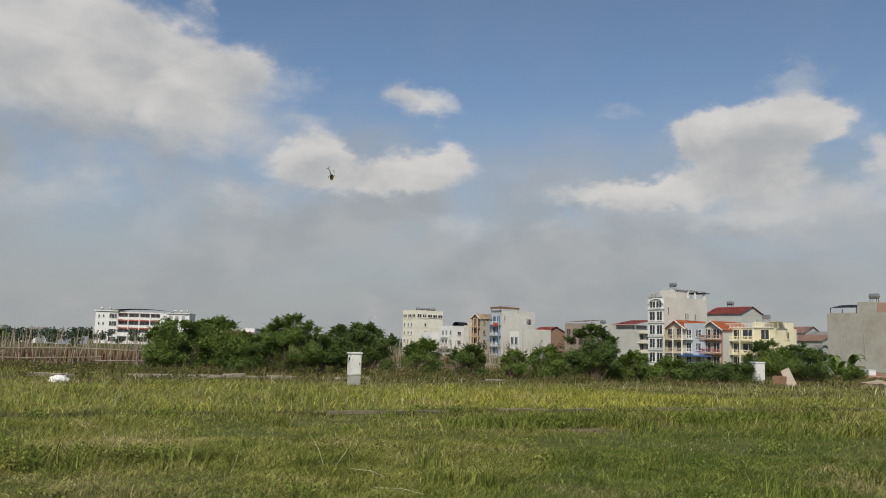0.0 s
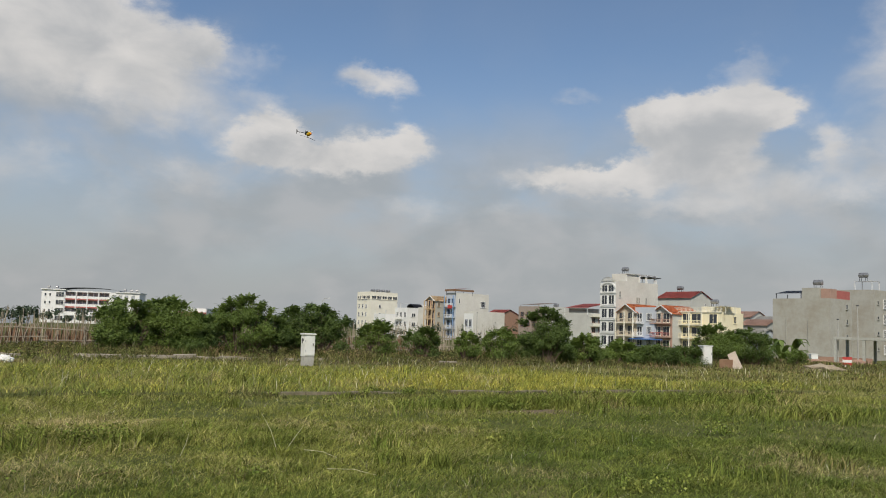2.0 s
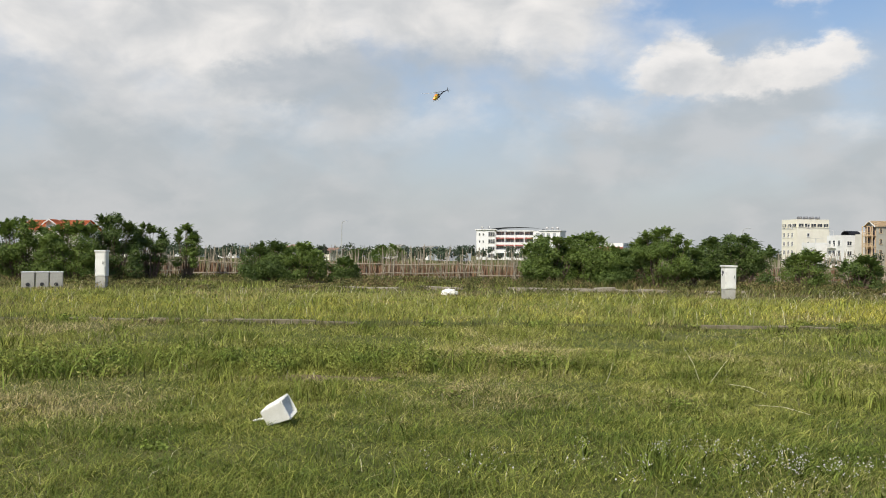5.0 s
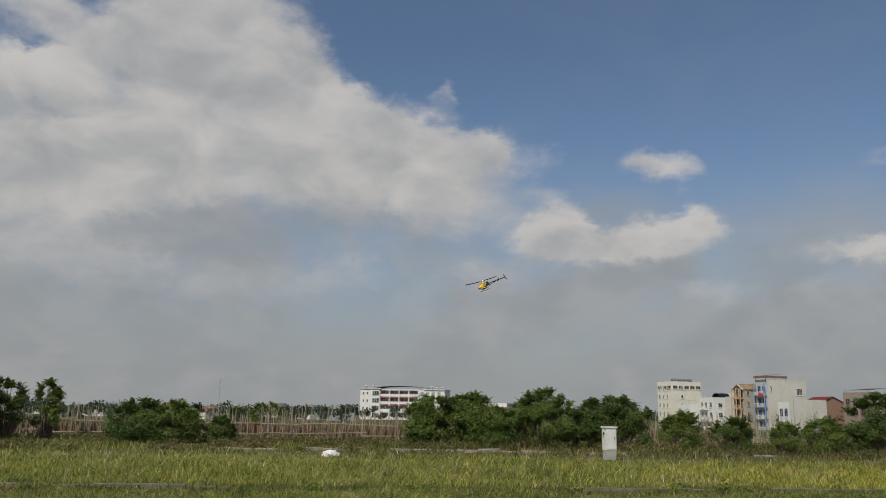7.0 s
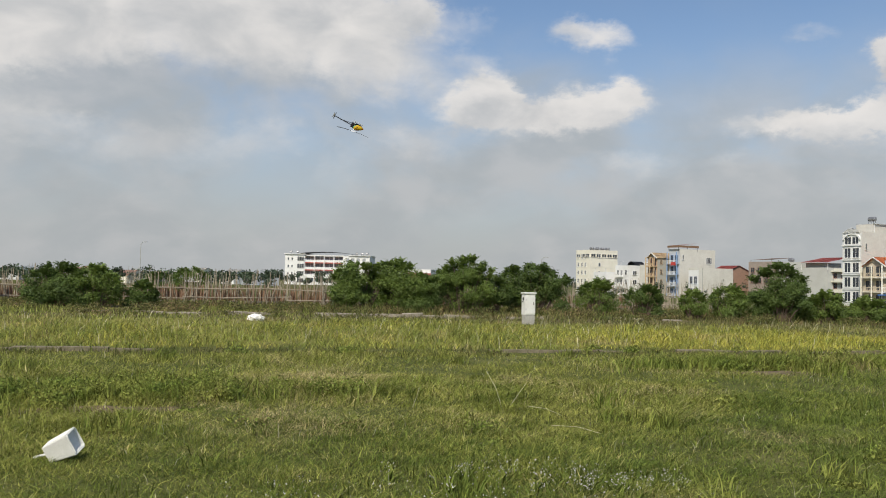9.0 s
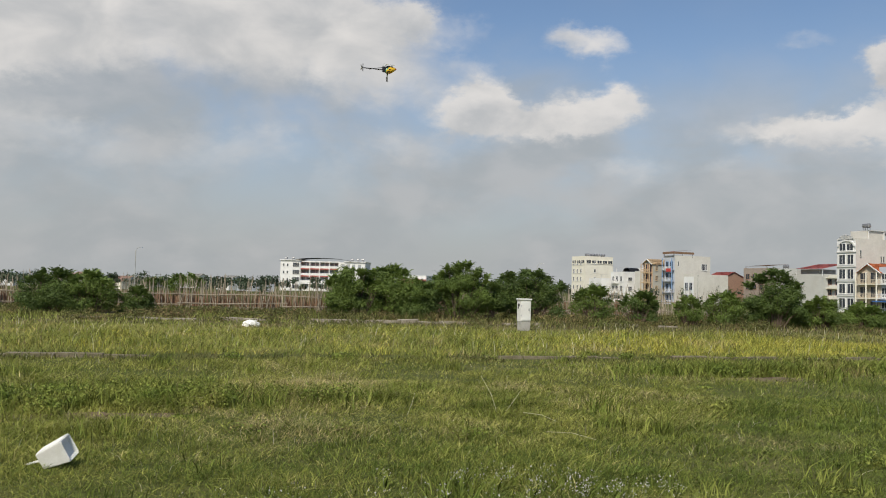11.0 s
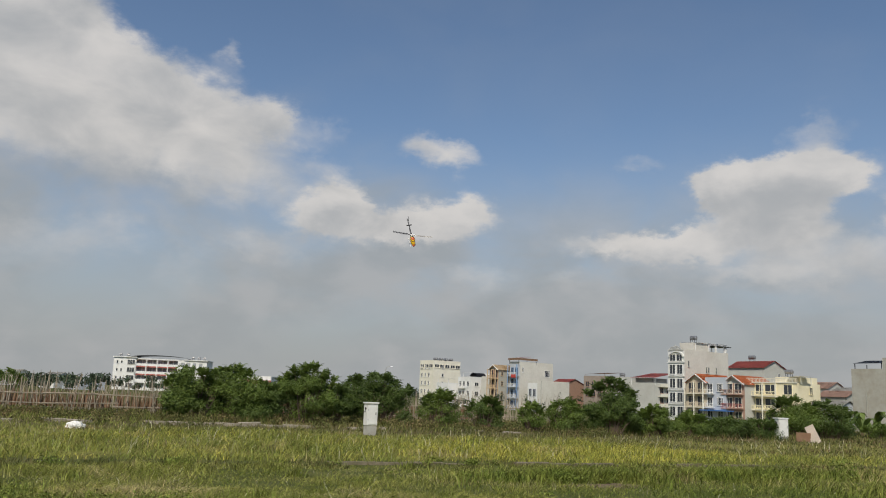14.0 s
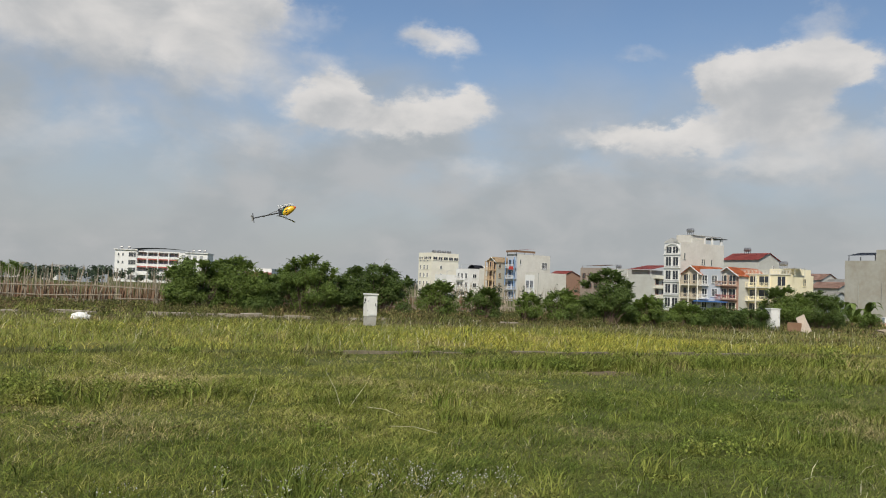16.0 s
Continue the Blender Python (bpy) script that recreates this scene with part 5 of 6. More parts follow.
utility_cabinet(bearing(-9.45, 34.6), 35, "white steel utility cabinet on a grey concrete plinth in tall grass")
utility_cabinet(bearing(-50.75, 40.0), 28, "tall white utility cabinet beside low concrete boxes", 0.46, 0.38, 1.08, 0.52)
utility_cabinet(bearing(17.15, 51.5), 20, "white utility cabinet sunk in weeds by a leaning board", 0.62, 0.44, 0.98, 0.2)


def pit_box(pos, rz):
    root = empty("concrete_box", Matrix.Translation(pos) @ pose(0, 0, 0, 0, 0, rz), "low grey concrete box with a round drain hole", "box", "row of concrete boxes")
    part("body", boxes((-0.26, -0.24, -0.1, 0.26, 0.24, 0.66), bevel=0.015), CONCRETE, root)
    part("top_rim", boxes((-0.27, -0.25, 0.664, 0.27, 0.25, 0.70), bevel=0.01), CABINET, root)
    bm = bmesh.new()
    tube(bm, (0, -0.262, 0.14), (0, -0.243, 0.14), 0.085, 0.085, 14)
    part("drain_hole", bm, DARK, root)


for k in range(3):
    pit_box(bearing(-54.95 + k * 0.79, 40.9), 50)


def kerb(name, label, v, spans, height, mat, gap=0.06, wild=1.0):
    root = empty(name, Matrix(), label, "kerb", kind="structure")
    bm = boxes((0, -0.09, -0.12, 0.985, 0.09, height), bevel=0.015)
    me = bpy.data.meshes.new("kerb_stone")
    bm.to_mesh(me)
    bm.free()
    me.materials.append(mat)
    rng = random.Random(3)
    for u0, u1 in spans:
        u = u0
        while u < u1:
            if rng.random() > gap:
                ob = new("kerb_stone", me)
                ob.parent = root
                p = uv(u, (v if v else kerb_line(u)) + rng.uniform(-0.03, 0.03), rng.uniform(-0.03, 0.02) * wild)
                ob.matrix_basis = Matrix.Translation(p) @ pose(0, 0, 0, rng.uniform(-3, 3) * wild, rng.uniform(-1.2, 1.2) * wild, TURN + (0 if v else 2) + rng.uniform(-1, 1))
            u += 1.0


kerb("kerb_near", "weathered grey concrete kerb half hidden in grass", 0, [(-16, -3.7), (4.7, 18.5)], 0.07, KERB_STONE)
kerb("kerb_far", "broken pale concrete edging before the shrubs", 38.6, [(-9, 12), (15, 19)], 0.14, OLD_CONCRETE, 0.22, 2.2)


def foam_box():
    """A tapered white foam box lying on its side, its lid fallen beside it."""
    root = empty("foam_box", Matrix.Translation((-5.28, 6.36, 0.0)) @ pose(0, 0, 0, 0, 0, 12) @ Matrix.Scale(0.82, 4), "white foam box lying open on its side in the grass", "box")
    bm = bmesh.new()
    t = 0.025
    a, b, ln = 0.128, 0.098, 0.33

    def ring(s, x):
        return [bm.verts.new((x, s * p, s * q)) for p, q in ((-1, -1), (1, -1), (1, 1), (-1, 1))]
    o1, o2, i2, i1 = ring(b, 0), ring(a, ln), ring(a - t, ln), ring(a - t - 0.006, ln - 0.035)
    bm.faces.new(o1)
    for p, q in ((o1, o2), (o2, i2), (i2, i1)):
        for k in range(4):
            bm.faces.new((p[k], p[(k + 1) % 4], q[(k + 1) % 4], q[k]))
    bm.faces.new(i1[::-1])
    bmesh.ops.recalc_face_normals(bm, faces=bm.faces[:])
    bmesh.ops.bevel(bm, geom=bm.edges[:], offset=0.011, segments=3, affect="EDGES")
    ob = part("shell", bm, FOAM, root)
    ob.matrix_basis = pose(-0.12, 0, 0.105, 14, -25, 0)
    lid = part("lid", boxes((-0.13, -0.03, 0, 0.13, 0.03, 0.018), bevel=0.007), FOAM, root)
    lid.matrix_basis = pose(-0.20, 0.05, 0.055, 8, -16, -6)


foam_box()


def sack():
    root_pos = Vector((-15.6, 29.4, 0.0))
    bm = bmesh.new()
    bmesh.ops.create_icosphere(bm, subdivisions=4, radius=1.0)
    for v in bm.verts:
        n = noise.fractal(v.co * 2.3, 0.9, 2.1, 4)
        v.co *= 1 + 0.28 * n
        v.co = Vector((v.co.x * 0.31, v.co.y * 0.22, max(v.co.z * 0.17 + 0.10, -0.02)))
    ob = part("plastic_sack", bm, FOAM, None, "crumpled white plastic sack lying in the grass")
    tagged(ob, "", "sack")
    ob.matrix_basis = Matrix.Translation(root_pos) @ pose(0, 0, 0, 0, 0, 30)


sack()


def leaning_board():
    root = empty("board", Matrix.Translation(bearing(19.2, 50.5)) @ pose(0, 0, 0, 0, 0, -30), "pale tan plank board leaning on a brown block in the weeds", "board")
    ob = part("panel", boxes((-0.24, -0.03, 0, 0.24, 0.03, 1.12), bevel=0.008), material("tan_board", (0.50, 0.42, 0.34), 0.8, (0.40, 0.33, 0.27), 2.0, 0.6, 25.0, 0.1), root)
    ob.matrix_basis = pose(0, 0, -0.05, -20, -28, 0)
    part("block", boxes((-1.1, 0.1, -0.1, -0.35, 0.6, 0.5), bevel=0.02), RUST, root)


leaning_board()


def village_edge():
    """Sheds, posts, rubble and a low wall before the cement houses."""
    shed = empty("open_shed", Matrix.Translation(bearing(26.6, 118)) @ pose(0, 0, 0, 0, 0, -40), "open concrete shed on posts with a flat roof", "shed")
    part("roof", boxes((-4, 0, 3.4, 7, 6, 3.75)), GREY, shed)
    for x in (-3.8, -0.4, 3.0, 6.8):
        for y in (0.2, 5.8):
            part("post", boxes((x - 0.16, y - 0.16, -0.4, x + 0.16, y + 0.16, 3.396)), GREY, shed)
    tarp = bmesh.new()
    vs = [tarp.verts.new(c) for c in ((0, 0, 2.0), (5, 0, 2.0), (5, 3, 2.7), (0, 3, 2.7))]
    tarp.faces.new(vs)
    bmesh.ops.subdivide_edges(tarp, edges=tarp.edges[:], cuts=6, use_grid_fill=True)
    for v in tarp.verts:
        v.co.z += 0.12 * math.sin(v.co.x * 2.1) * math.cos(v.co.y * 1.7)
    bmesh.ops.solidify(tarp, geom=tarp.faces[:], thickness=0.03)
    st = empty("market_stall", Matrix.Translation(bearing(28.0, 96)) @ pose(0, 0, 0, 0, 0, -35), "stall under a blue tarpaulin at the village edge", "stall")
    part("tarpaulin", tarp, TARP, st)
    for x, y, h in ((0.1, 0.1, 1.95), (4.9, 0.1, 1.95), (0.1, 2.9, 2.6), (4.9, 2.9, 2.6)):
        p = bmesh.new()
        tube(p, (x, y, -0.4), (x, y, h), 0.05, 0.05, 6)
        part("pole", p, BAMBOO, st)
    part("counter", boxes((0.6, 0.8, -0.3, 4.4, 1.6, 0.8), bevel=0.03), WHITE, st)
    rng = random.Random(8)
    for az, d, s, m, lab in ((24.2, 55, 1.1, SAND, "low heap of tan rubble and sand"), (25.9, 74, 1.4, BRICK, "heap of broken reddish bricks"), (23.9, 84, 1.2, BRICK, "heap of old bricks by the wall"), (31.0, 60, 1.6, SAND, "low heap of pale sand")):
        bm = bmesh.new()
        bmesh.ops.create_icosphere(bm, subdivisions=3, radius=1.0)
        for v in bm.verts:
            k = 1 + 0.35 * noise.fractal(v.co * 2.0 + Vector((az, 0, 0)), 0.8, 2.2, 4)
            v.co = Vector((v.co.x * s * k, v.co.y * s * 0.7 * k, max(v.co.z, -0.15) * s * 0.32 * k))
        ob = part("rubble_heap", bm, m, None, lab)
        tagged(ob, "", "rubble")
        ob.matrix_basis = Matrix.Translation(bearing(az, d))
    bx = empty("white_cistern", Matrix.Translation(bearing(23.6, 92)), "small white-painted concrete cistern", "cistern")
    part("body", boxes((-0.35, -0.3, -0.2, 0.35, 0.3, 0.95), bevel=0.05), CABINET, bx)
    part("cover", boxes((-0.38, -0.33, 0.954, 0.38, 0.33, 1.02), bevel=0.03), CABINET, bx)
    sg = empty("striped_barrier", Matrix.Translation(bearing(25.5, 66)) @ pose(0, 0, 0, 0, 0, -25), "small red and white striped barrier block", "barrier")
    for k in range(4):
        part("band", boxes((-0.3, -0.15, -0.1 + k * 0.2, 0.3, 0.15, 0.096 + k * 0.2), bevel=0.01), RED if k % 2 else CABINET, sg)
    bw = empty("brick_wall", Matrix.Translation(bearing(24.6, 150)) @ pose(0, 0, 0, 0, 0, -30), "low unplastered brick wall by the cement house", "wall")
    part("courses", boxes((-5, 0, -0.5, 6, 0.22, 1.0)), BRICK, bw)
    part("coping", boxes((-5.04, -0.04, 1.004, 6.04, 0.26, 1.1)), CONCRETE, bw)
    for az, d, h in ((26.1, 108, 7.0), (25.0, 120, 6.0), (-1.0, 250, 8.2), (2.0, 240, 8.4)):
        pl = empty("utility_pole", Matrix.Translation(bearing(az, d)), "slim grey concrete utility pole", "pole", "utility poles")
        p = bmesh.new()
        tube(p, (0, 0, -0.5), (0, 0, h), 0.1, 0.07, 8)
        part("shaft", p, CONCRETE, pl)
        part("cap", boxes((-0.12, -0.12, h + 0.004, 0.12, 0.12, h + 0.1), bevel=0.02), DARK, pl)
    for az, d, h in ((-35.4, 200, 10.8), (-8.6, 210, 10.0)):
        pl = empty("street_lamp", Matrix.Translation(bearing(az, d)), "tall slim grey street lamp beyond the fence", "street lamp", "street lamps")
        p = bmesh.new()
        tube(p, (0, 0, -0.5), (0, 0, h - 0.6), 0.09, 0.06, 8)
        tube(p, (0, 0, h - 0.6), (0.5, 0, h), 0.06, 0.05, 6)
        tube(p, (0.5, 0, h), (1.2, 0, h + 0.05), 0.05, 0.05, 6)
        part("pole", p, GREY, pl)
        part("lamp_head", boxes((1.1, -0.12, h - 0.02, 1.75, 0.12, h + 0.1), bevel=0.03), STEEL, pl)


village_edge()

# ---- bamboo fence ----
def bamboo_fence():
    root = empty("bamboo_fence", Matrix(), "weathered bamboo stake fence with crooked pale poles and rails", "fence")
    rng = random.Random(12)
    data = []
    for k in range(6):
        bm = bmesh.new()
        bend = Vector((rng.uniform(-0.13, 0.13), rng.uniform(-0.10, 0.10), rng.uniform(0.4, 0.65)))
        tube(bm, (0, 0, -0.05), bend, 0.026, 0.023, 6)
        tube(bm, bend, (bend.x * 0.4, bend.y * 0.4, 1.0), 0.023, 0.015, 6)
        me = bpy.data.meshes.new("stake")
        bm.to_mesh(me)
        bm.free()
        me.materials.append(BAMBOO)
        data.append(me)
    u = -32.0
    rows = []
    while u < 22:
        rows.append(u)
        u += rng.choice((rng.uniform(0.04, 0.12), rng.uniform(0.12, 0.45)))
    for u in rows:
        if len(root.children) > 296:
            break
        ob = new("stake", rng.choice(data))
        ob.parent = root
        h = rng.choice((rng.uniform(0.8, 1.4), rng.uniform(1.3, 1.9), rng.uniform(1.5, 2.25)))
        ob.matrix_basis = Matrix.Translation(uv(u, 51.5 + rng.uniform(-0.5, 0.5), ground_height(*uv(u, 51.5)[:2]))) @ pose(0, 0, 0, rng.gauss(0, 7), rng.gauss(0, 9), rng.uniform(0, 360)) @ Matrix.Diagonal((rng.uniform(0.8, 1.4), rng.uniform(0.8, 1.4), h, 1))
    for v, z in ((51.1, 1.02), (51.2, 0.45)):
        u = -34.0
        while u < 24:
            ln = rng.uniform(2.5, 4.5)
            a, b = uv(u, v + rng.uniform(-0.1, 0.1)), uv(u + ln, v + rng.uniform(-0.1, 0.1))
            bm = bmesh.new()
            za, zb = ground_height(a.x, a.y) + z, ground_height(b.x, b.y) + z
            tube(bm, (a.x, a.y, za + rng.uniform(-0.14, 0.12)), (b.x, b.y, zb + rng.uniform(-0.14, 0.12)), 0.04, 0.03, 6)
            part("rail", bm, BAMBOO, root)
            u += ln - 0.3
    # the dense lower palisade behind the rails, split canes side by side
    nrng = np.random.default_rng(5)
    n = 2600
    u, v = np.sort(nrng.uniform(-34, 24, n)), 52.0 + nrng.normal(size=n) * 0.12
    x, y = u * CU - v * SU, u * SU + v * CU
    s = np.clip((np.hypot(x, y) - 62) / 80, 0, 1)
    vv, qq = blades(nrng, x, y, nrng.uniform(0.55, 0.95, n), nrng.uniform(0.06, 0.11, n), nrng.uniform(0.02, 0.1, n), -1.7 * s * s * (3 - 2 * s) + 0.25, False)
    ob = new("cane_palisade", mesh_arrays("cane_palisade", vv, qq, [RUST]))
    ob.parent = root
    tagged(ob, "brown split-cane lower palisade", kind="stuff")
    n = 1500
    u, v = np.sort(nrng.uniform(-36, 30, n)), 55.0 + nrng.normal(size=n) * 0.5
    x, y = u * CU - v * SU, u * SU + v * CU
    s = np.clip((np.hypot(x, y) - 62) / 80, 0, 1)
    vv, qq = blades(nrng, x, y, nrng.uniform(1.2, 2.3, n), nrng.uniform(0.05, 0.1, n), nrng.uniform(0.02, 0.3, n), -1.7 * s * s * (3 - 2 * s) - 0.05, False)
    ob = new("back_palisade", mesh_arrays("back_palisade", vv, qq, [BAMBOO]))
    ob.parent = root
    tagged(ob, "pale crooked stakes standing behind", kind="stuff")


bamboo_fence()


# ---- model helicopter ----
HELI_YELLOW = material("yellow_canopy_paint", (0.76, 0.46, 0.02), 0.3, (0.70, 0.38, 0.02), 4.0, 0.4, 80.0, 0.03, spec=0.5)
HELI_GREEN = material("green_canopy_paint", (0.04, 0.30, 0.10), 0.25, None, 4.0, 0.3, 80.0, 0.03, spec=0.5)
HELI_RED = material("orange_red_canopy_paint", (0.62, 0.12, 0.04), 0.25, None, 4.0, 0.3, 80.0, 0.03, spec=0.5)
CARBON = material("black_carbon", (0.022, 0.022, 0.025), 0.35, None, 30.0, 0.4, 200.0, 0.15)
BLADE = material("dark_rotor_blade", (0.06, 0.06, 0.065), 0.3, None, 10.0, 0.3, 100.0, 0.1)


def make_helicopter():
    """A model helicopter, its nose along y, its mast along z, the rotor head above its middle."""
    root = empty("model_helicopter", Matrix(), "yellow and green radio-controlled model helicopter flying aerobatics over the field", "helicopter")
    # canopy: rings along the nose, striped by bands that sweep back
    rings = ((-0.10, 0.030, 0.045, 0.0), (-0.05, 0.060, 0.085, -0.005), (0.03, 0.078, 0.112, -0.022), (0.12, 0.082, 0.112, -0.045), (0.21, 0.072, 0.088, -0.07), (0.28, 0.054, 0.060, -0.088), (0.33, 0.034, 0.036, -0.098), (0.36, 0.010, 0.012, -0.102))
    bm = bmesh.new()
    prev = None
    n = 24
    stations = np.linspace(-0.10, 0.36, 24)
    table = np.array(rings)
    for y in stations:
        a, c, z = (float(np.interp(y, table[:, 0], table[:, j])) for j in (1, 2, 3))
        cur = [bm.verts.new((a * math.cos(2 * math.pi * k / n), y * 0.86, z * 0.9 + c * math.sin(2 * math.pi * k / n))) for k in range(n)]
        if prev:
            for k in range(n):
                f = bm.faces.new((prev[k], cur[k], cur[(k + 1) % n], prev[(k + 1) % n]))
                zc = sum(v.co.z for v in f.verts) / 4
                yc = sum(v.co.y for v in f.verts) / 4
                if yc > 0.265 or (zc > 0.045 and yc > 0.06):
                    f.material_index = 2
                elif yc + 0.7 * zc < -0.055 or yc < -0.05:
                    f.material_index = 1
                elif 0.012 < zc < 0.026 and yc < 0.2 or 0.0 < yc < 0.09 and -0.055 < zc < -0.03:
                    f.material_index = 3
                else:
                    f.material_index = 0
        prev = cur
    bm.faces.new(prev)
    part("canopy", bm, [HELI_YELLOW, HELI_GREEN, HELI_RED, CARBON], root, "yellow canopy with green, red and black flashes", True)
    part("side_frame", boxes((-0.035, -0.17, -0.13, 0.035, 0.10, 0.05), (-0.045, -0.12, -0.10, 0.045, -0.02, -0.02), bevel=0.008), CARBON, root)
    part("battery_tray", boxes((-0.04, -0.02, -0.17, 0.04, 0.18, -0.125), bevel=0.01), CARBON, root)
    bm = bmesh.new()
    tube(bm, (0, -0.15, -0.02), (0, -0.86, 0.0), 0.017, 0.015, 10)
    part("tail_boom", bm, CARBON, root)
    bm = bmesh.new()
    for s in (-0.03, 0.03):
        tube(bm, (s, -0.12, -0.1), (0.008 * (1 if s > 0 else -1), -0.52, -0.015), 0.006, 0.006, 6)
    part("boom_brace", bm, CARBON, root)
    bm = bmesh.new()
    vs = [bm.verts.new(c) for c in ((0.012, -0.82, -0.008), (0.012, -0.90, -0.10), (0.012, -0.92, -0.10), (0.012, -0.89, 0.0), (0.012, -0.92, 0.08), (0.012, -0.90, 0.08))]
    bm.faces.new(vs)
    bmesh.ops.solidify(bm, geom=bm.faces[:], thickness=0.006)
    part("tail_fin", bm, GREY, root, "thin grey tail fin")
    bm = bmesh.new()
    vs = [bm.verts.new(c) for c in ((-0.10, -0.60, 0.0), (0.10, -0.60, 0.0), (0.08, -0.55, 0.0), (-0.08, -0.55, 0.0))]
    bm.faces.new(vs)
    bmesh.ops.solidify(bm, geom=bm.faces[:], thickness=0.005)
    part("tail_rotor_cover", bm, CARBON, root)
    bm = bmesh.new()
    for s in (-1, 1):
        box(bm, -0.036, -0.862, s * 0.02 if s > 0 else -0.125, -0.03, -0.838, 0.125 if s > 0 else -0.02)
    tube(bm, (-0.04, -0.85, 0), (0.02, -0.85, 0), 0.012, 0.012, 8)
    part("tail_rotor", bm, BLADE, root, "dark tail rotor")
    for s in (-1, 1):
        skid = bmesh.new()
        tube(skid, (s * 0.09, -0.16, -0.19), (s * 0.09, 0.20, -0.19), 0.009, 0.009, 8)
        tube(skid, (s * 0.09, 0.20, -0.19), (s * 0.09, 0.25, -0.17), 0.009, 0.007, 8)
        for y in (-0.08, 0.12):
            tube(skid, (s * 0.03, y, -0.11), (s * 0.09, y, -0.19), 0.010, 0.010, 6)
        part("landing_skid", skid, CABINET, root, "white plastic skid")
    bm = bmesh.new()
    tube(bm, (0, 0, 0.0), (0, 0, 0.15), 0.009, 0.009, 8)
    part("mast", bm, STEEL, root)
    bm = bmesh.new()
    tube(bm, (0, 0, 0.075), (0, 0, 0.09), 0.04, 0.04, 12)
    part("swashplate", bm, STEEL, root)
    return root


def make_rotor(parent):
    bm = bmesh.new()
    box(bm, -0.09, -0.016, -0.014, 0.09, 0.016, 0.014, 0.004)
    tube(bm, (0, 0, -0.03), (0, 0, 0.03), 0.02, 0.02, 10)
    hub = part("main_rotor", bm, STEEL, parent, "steel rotor head")
    hub.location = (0, 0, 0.15)
    for s in (-1, 1):
        b = bmesh.new()
        vs = []
        for r, drop in ((0.09, 0.0), (0.16, 0.0), (0.42, 0.008), (0.67, 0.03)):
            w0, w1 = (0.012, 0.018) if r < 0.1 else (0.018, 0.034)
            vs.append((b.verts.new((s * r, -w1 * s, drop)), b.verts.new((s * r, w0 * s, drop + 0.003)), b.verts.new((s * r, w0 * s * 0.6, drop + 0.009)), b.verts.new((s * r, -w1 * s, drop + 0.003))))
        for p, q in zip(vs, vs[1:]):
            for k in range(4):
                b.faces.new((p[k], p[(k + 1) % 4], q[(k + 1) % 4], q[k]))
        b.faces.new(vs[-1]), b.faces.new(vs[0][::-1])
        bmesh.ops.recalc_face_normals(b, faces=b.faces[:])
        part("rotor_blade", b, BLADE, hub, "dark carbon rotor blade")
    return hub


helicopter = make_helicopter()
rotor = make_rotor(helicopter)
helicopter.scale = (0.94, 0.94, 0.94)


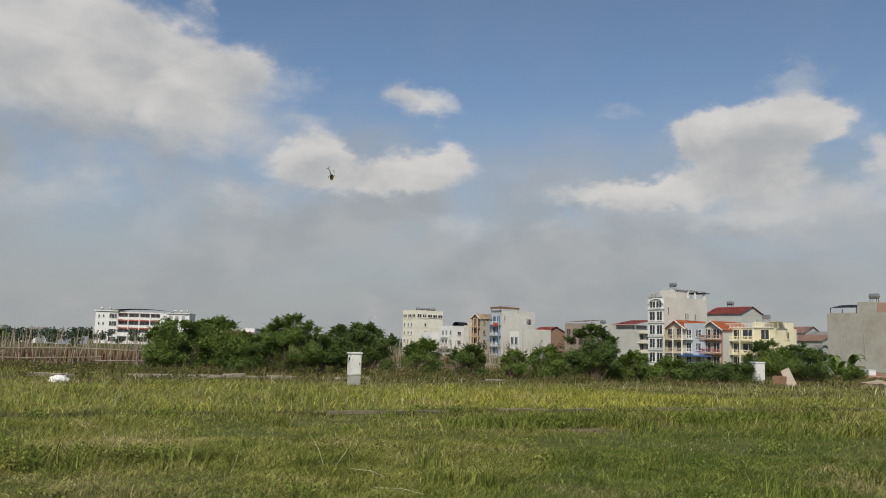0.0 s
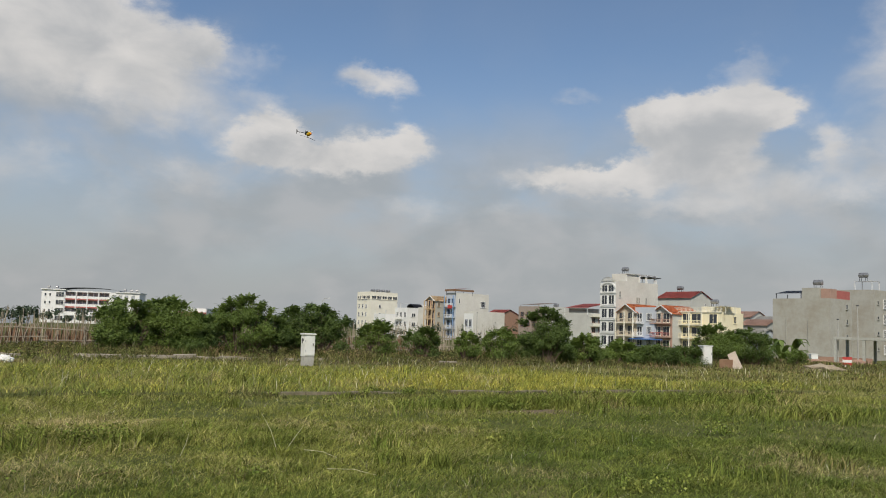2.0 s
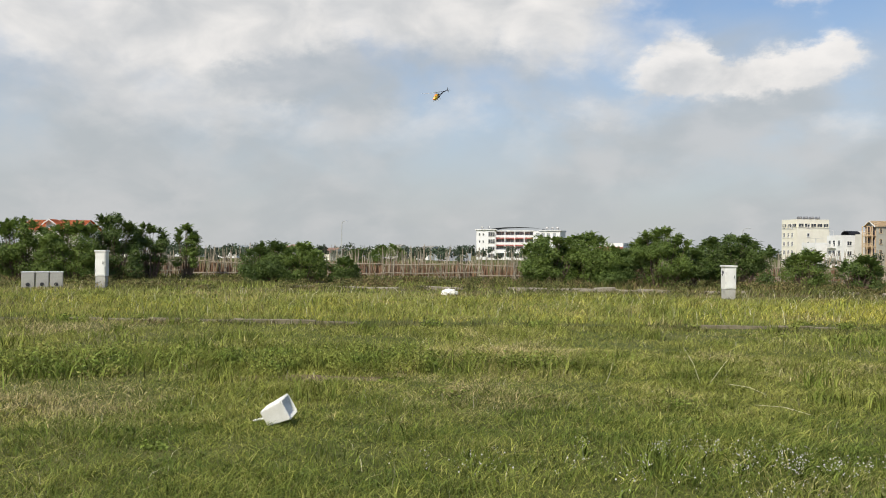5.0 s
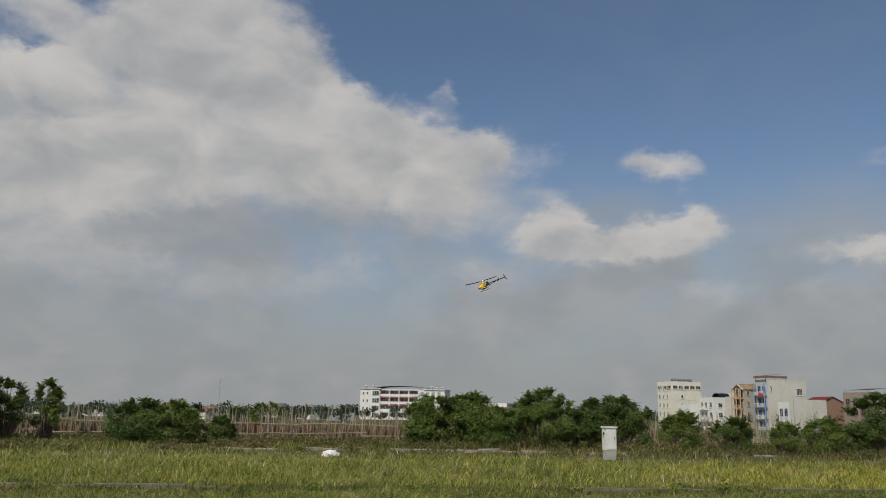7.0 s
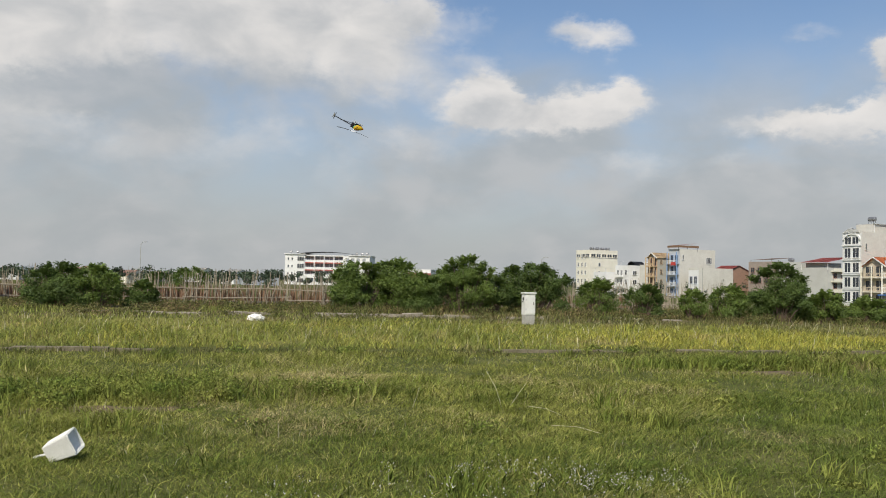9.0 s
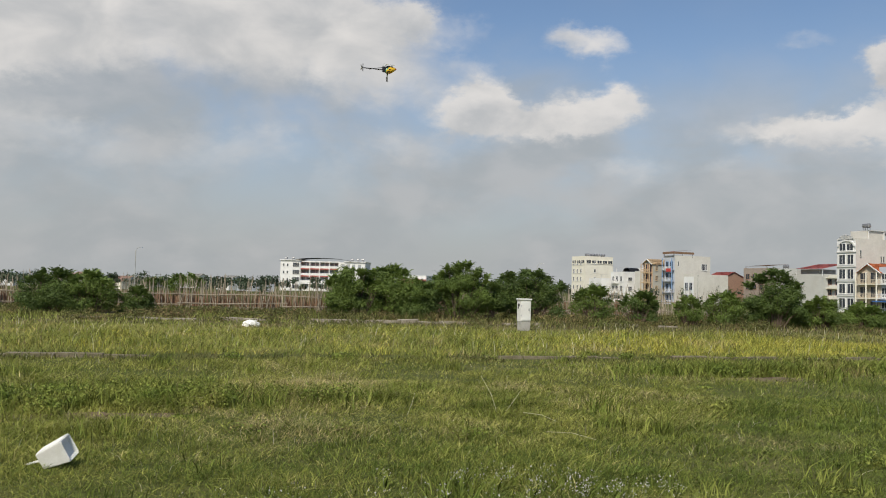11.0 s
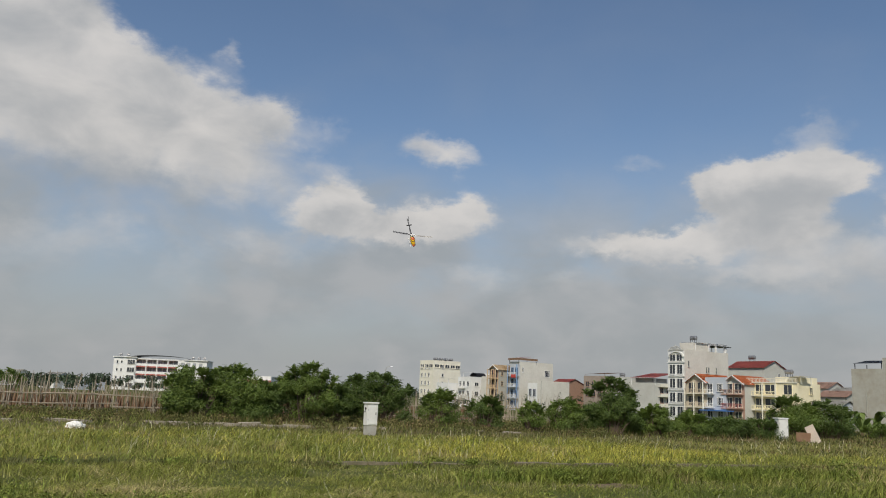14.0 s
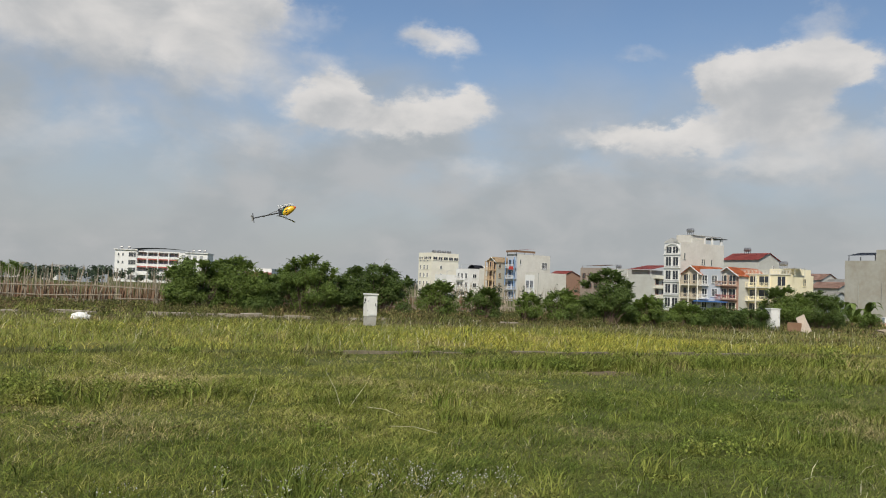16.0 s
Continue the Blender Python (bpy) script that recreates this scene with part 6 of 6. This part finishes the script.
# ---- what moves ----
def motions():
    walk(helicopter, [
        (0.00, pose(-8.79, 43.26, 10.55, -29, 45, -26)),
        (0.17, pose(-8.92, 45.04, 9.55, -32, 27, -70)),
        (0.33, pose(-9.05, 47.18, 8.36, -22, 11, -109)),
        (0.50, pose(-8.83, 48.82, 7.89, -4, 5, -148)),
        (0.67, pose(-7.61, 50.34, 8.99, -14, 12, -100)),
        (0.83, pose(-5.75, 51.99, 10.91, -15, 23, -52)),
        (1.00, pose(-4.39, 52.64, 12.14, -6, 32, 2)),
        (1.50, pose(-2.64, 46.99, 11.12, 23, -8, -10)),
        (1.62, pose(-3.32, 45.30, 11.09, -17, -28, -6)),
        (1.75, pose(-4.59, 43.00, 11.12, -66, -39, 14)),
        (1.88, pose(-5.97, 40.66, 11.05, -119, -33, 38)),
        (2.00, pose(-6.97, 38.84, 10.70, -161, -15, 47)),
        (2.50, pose(-10.06, 31.18, 4.89, -171, -21, 59)),
        (2.75, pose(-12.36, 28.22, 4.83, 158, -37, 71)),
        (3.00, pose(-14.67, 25.57, 5.27, 118, -44, 94)),
        (3.20, pose(-15.40, 24.33, 5.15, 118, -44, 94)),
        (3.53, pose(-16.18, 25.75, 6.31, 52, -68, 172)),
        (3.87, pose(-17.07, 27.79, 7.82, 1, -38, -124)),
        (4.20, pose(-17.58, 29.24, 8.76, -3, 3, -102)),
        (4.57, pose(-17.52, 30.10, 8.76, -16, 4, -141)),
        (4.93, pose(-17.16, 30.82, 8.42, -26, -3, -180)),
        (5.30, pose(-16.76, 31.15, 8.38, -30, -15, 143)),
        (5.50, pose(-15.88, 29.46, 10.48, -30, -15, 143)),
        (5.67, pose(-15.68, 28.51, 12.29, -24, -21, 104)),
        (5.83, pose(-15.52, 27.45, 14.47, -15, -23, 63)),
        (6.00, pose(-15.36, 26.81, 15.84, -7, -18, 24)),
        (6.25, pose(-15.07, 27.03, 16.28, -29, -18, 77)),
        (6.50, pose(-14.30, 27.36, 15.41, -42, -1, 126)),
        (7.00, pose(-8.31, 25.90, 5.94, -25, 29, 120)),
        (7.25, pose(-8.30, 27.91, 3.53, -22, 7, 87)),
        (7.50, pose(-8.83, 29.76, 2.13, -8, -9, 53)),
        (7.75, pose(-8.87, 28.25, 2.96, 41, 3, 73)),
        (8.00, pose(-8.99, 26.47, 4.22, 91, -4, 95)),
        (8.17, pose(-9.44, 26.59, 4.62, 128, 5, 106)),
        (8.33, pose(-10.09, 27.07, 5.02, 167, 4, 120)),
        (8.50, pose(-10.45, 27.26, 5.35, -156, -5, 131)),
        (9.70, pose(-9.82, 23.79, 8.28, -156, -5, 131)),
        (11.00, pose(-8.30, 23.75, 8.27, 180, 0, 130)),
        (11.17, pose(-8.02, 22.67, 7.73, 141, 15, 119)),
        (11.33, pose(-7.62, 20.93, 6.86, 99, 19, 100)),
        (11.50, pose(-7.23, 20.03, 6.35, 58, 10, 83)),
        (11.75, pose(-6.39, 22.09, 6.93, 48, 23, 120)),
        (12.00, pose(-5.32, 23.95, 7.54, 49, 38, 159)),
        (12.12, pose(-4.53, 22.93, 7.23, 30, 72, 167)),
        (12.25, pose(-3.39, 20.91, 6.62, -146, 74, 17)),
        (12.38, pose(-2.30, 18.92, 6.07, -165, 40, 24)),
        (12.50, pose(-1.66, 17.98, 5.94, 176, 10, 40)),
        (12.75, pose(-1.77, 20.35, 7.82, -153, 5, 27)),
        (13.00, pose(-2.22, 23.17, 9.80, -121, 8, 13)),
        (13.50, pose(-2.55, 22.22, 9.28, -115, 39, -6)),
        (13.62, pose(-2.69, 22.74, 8.82, -95, 54, 48)),
        (13.75, pose(-2.89, 23.68, 8.11, -62, 49, 113)),
        (13.88, pose(-3.09, 24.72, 7.31, -52, 30, 158)),
        (14.00, pose(-3.24, 25.58, 6.57, -59, 11, -166)),
        (14.50, pose(-3.66, 29.78, 1.83, -30, -10, -160)),
        (14.67, pose(-3.81, 29.93, 2.18, -28, 30, 167)),
        (14.83, pose(-3.98, 29.59, 3.19, -68, 60, 103)),
        (15.00, pose(-4.01, 28.70, 3.86, -124, 40, 24)),
        (15.17, pose(-3.66, 25.99, 3.77, -158, 14, 18)),
        (15.33, pose(-3.12, 22.03, 3.43, 171, -11, 26)),
        (15.50, pose(-2.96, 19.48, 3.20, 133, -26, 48)),
        (15.75, pose(-4.16, 19.55, 3.27, 146, -6, 71)),
        (16.00, pose(-5.69, 20.52, 3.43, 167, 6, 98)),
    ])
    # the rotor spins the whole time, two blades, so half turns look alike
    phases = [(0, 107), (1, 43), (2, 96), (2.5, 111), (3, 143), (5.5, 173), (6, 43), (6.5, 124), (7, 96), (7.5, 142), (8, 0), (8.5, 167), (11, 21), (11.5, 95), (12, 43), (12.5, 97), (13, 65), (13.5, 17), (14, 161), (15, 150), (15.5, 79), (16, 15)]
    turns, angle = [], float(phases[0][1])
    for (t0, _), (t1, p1) in zip(phases, phases[1:]):
        n = frame(t1) - frame(t0)
        rate = (p1 - angle + 180 * round((83 * n - p1 + angle) / 180)) / n
        turns += [(t0 + k / FPS, angle + rate * k) for k in range(n)]
        angle += rate * n
    turns.append((16.0, angle))
    walk(rotor, [(t, pose(0, 0, 0.15, 0, 0, a)) for t, a in turns])


motions()
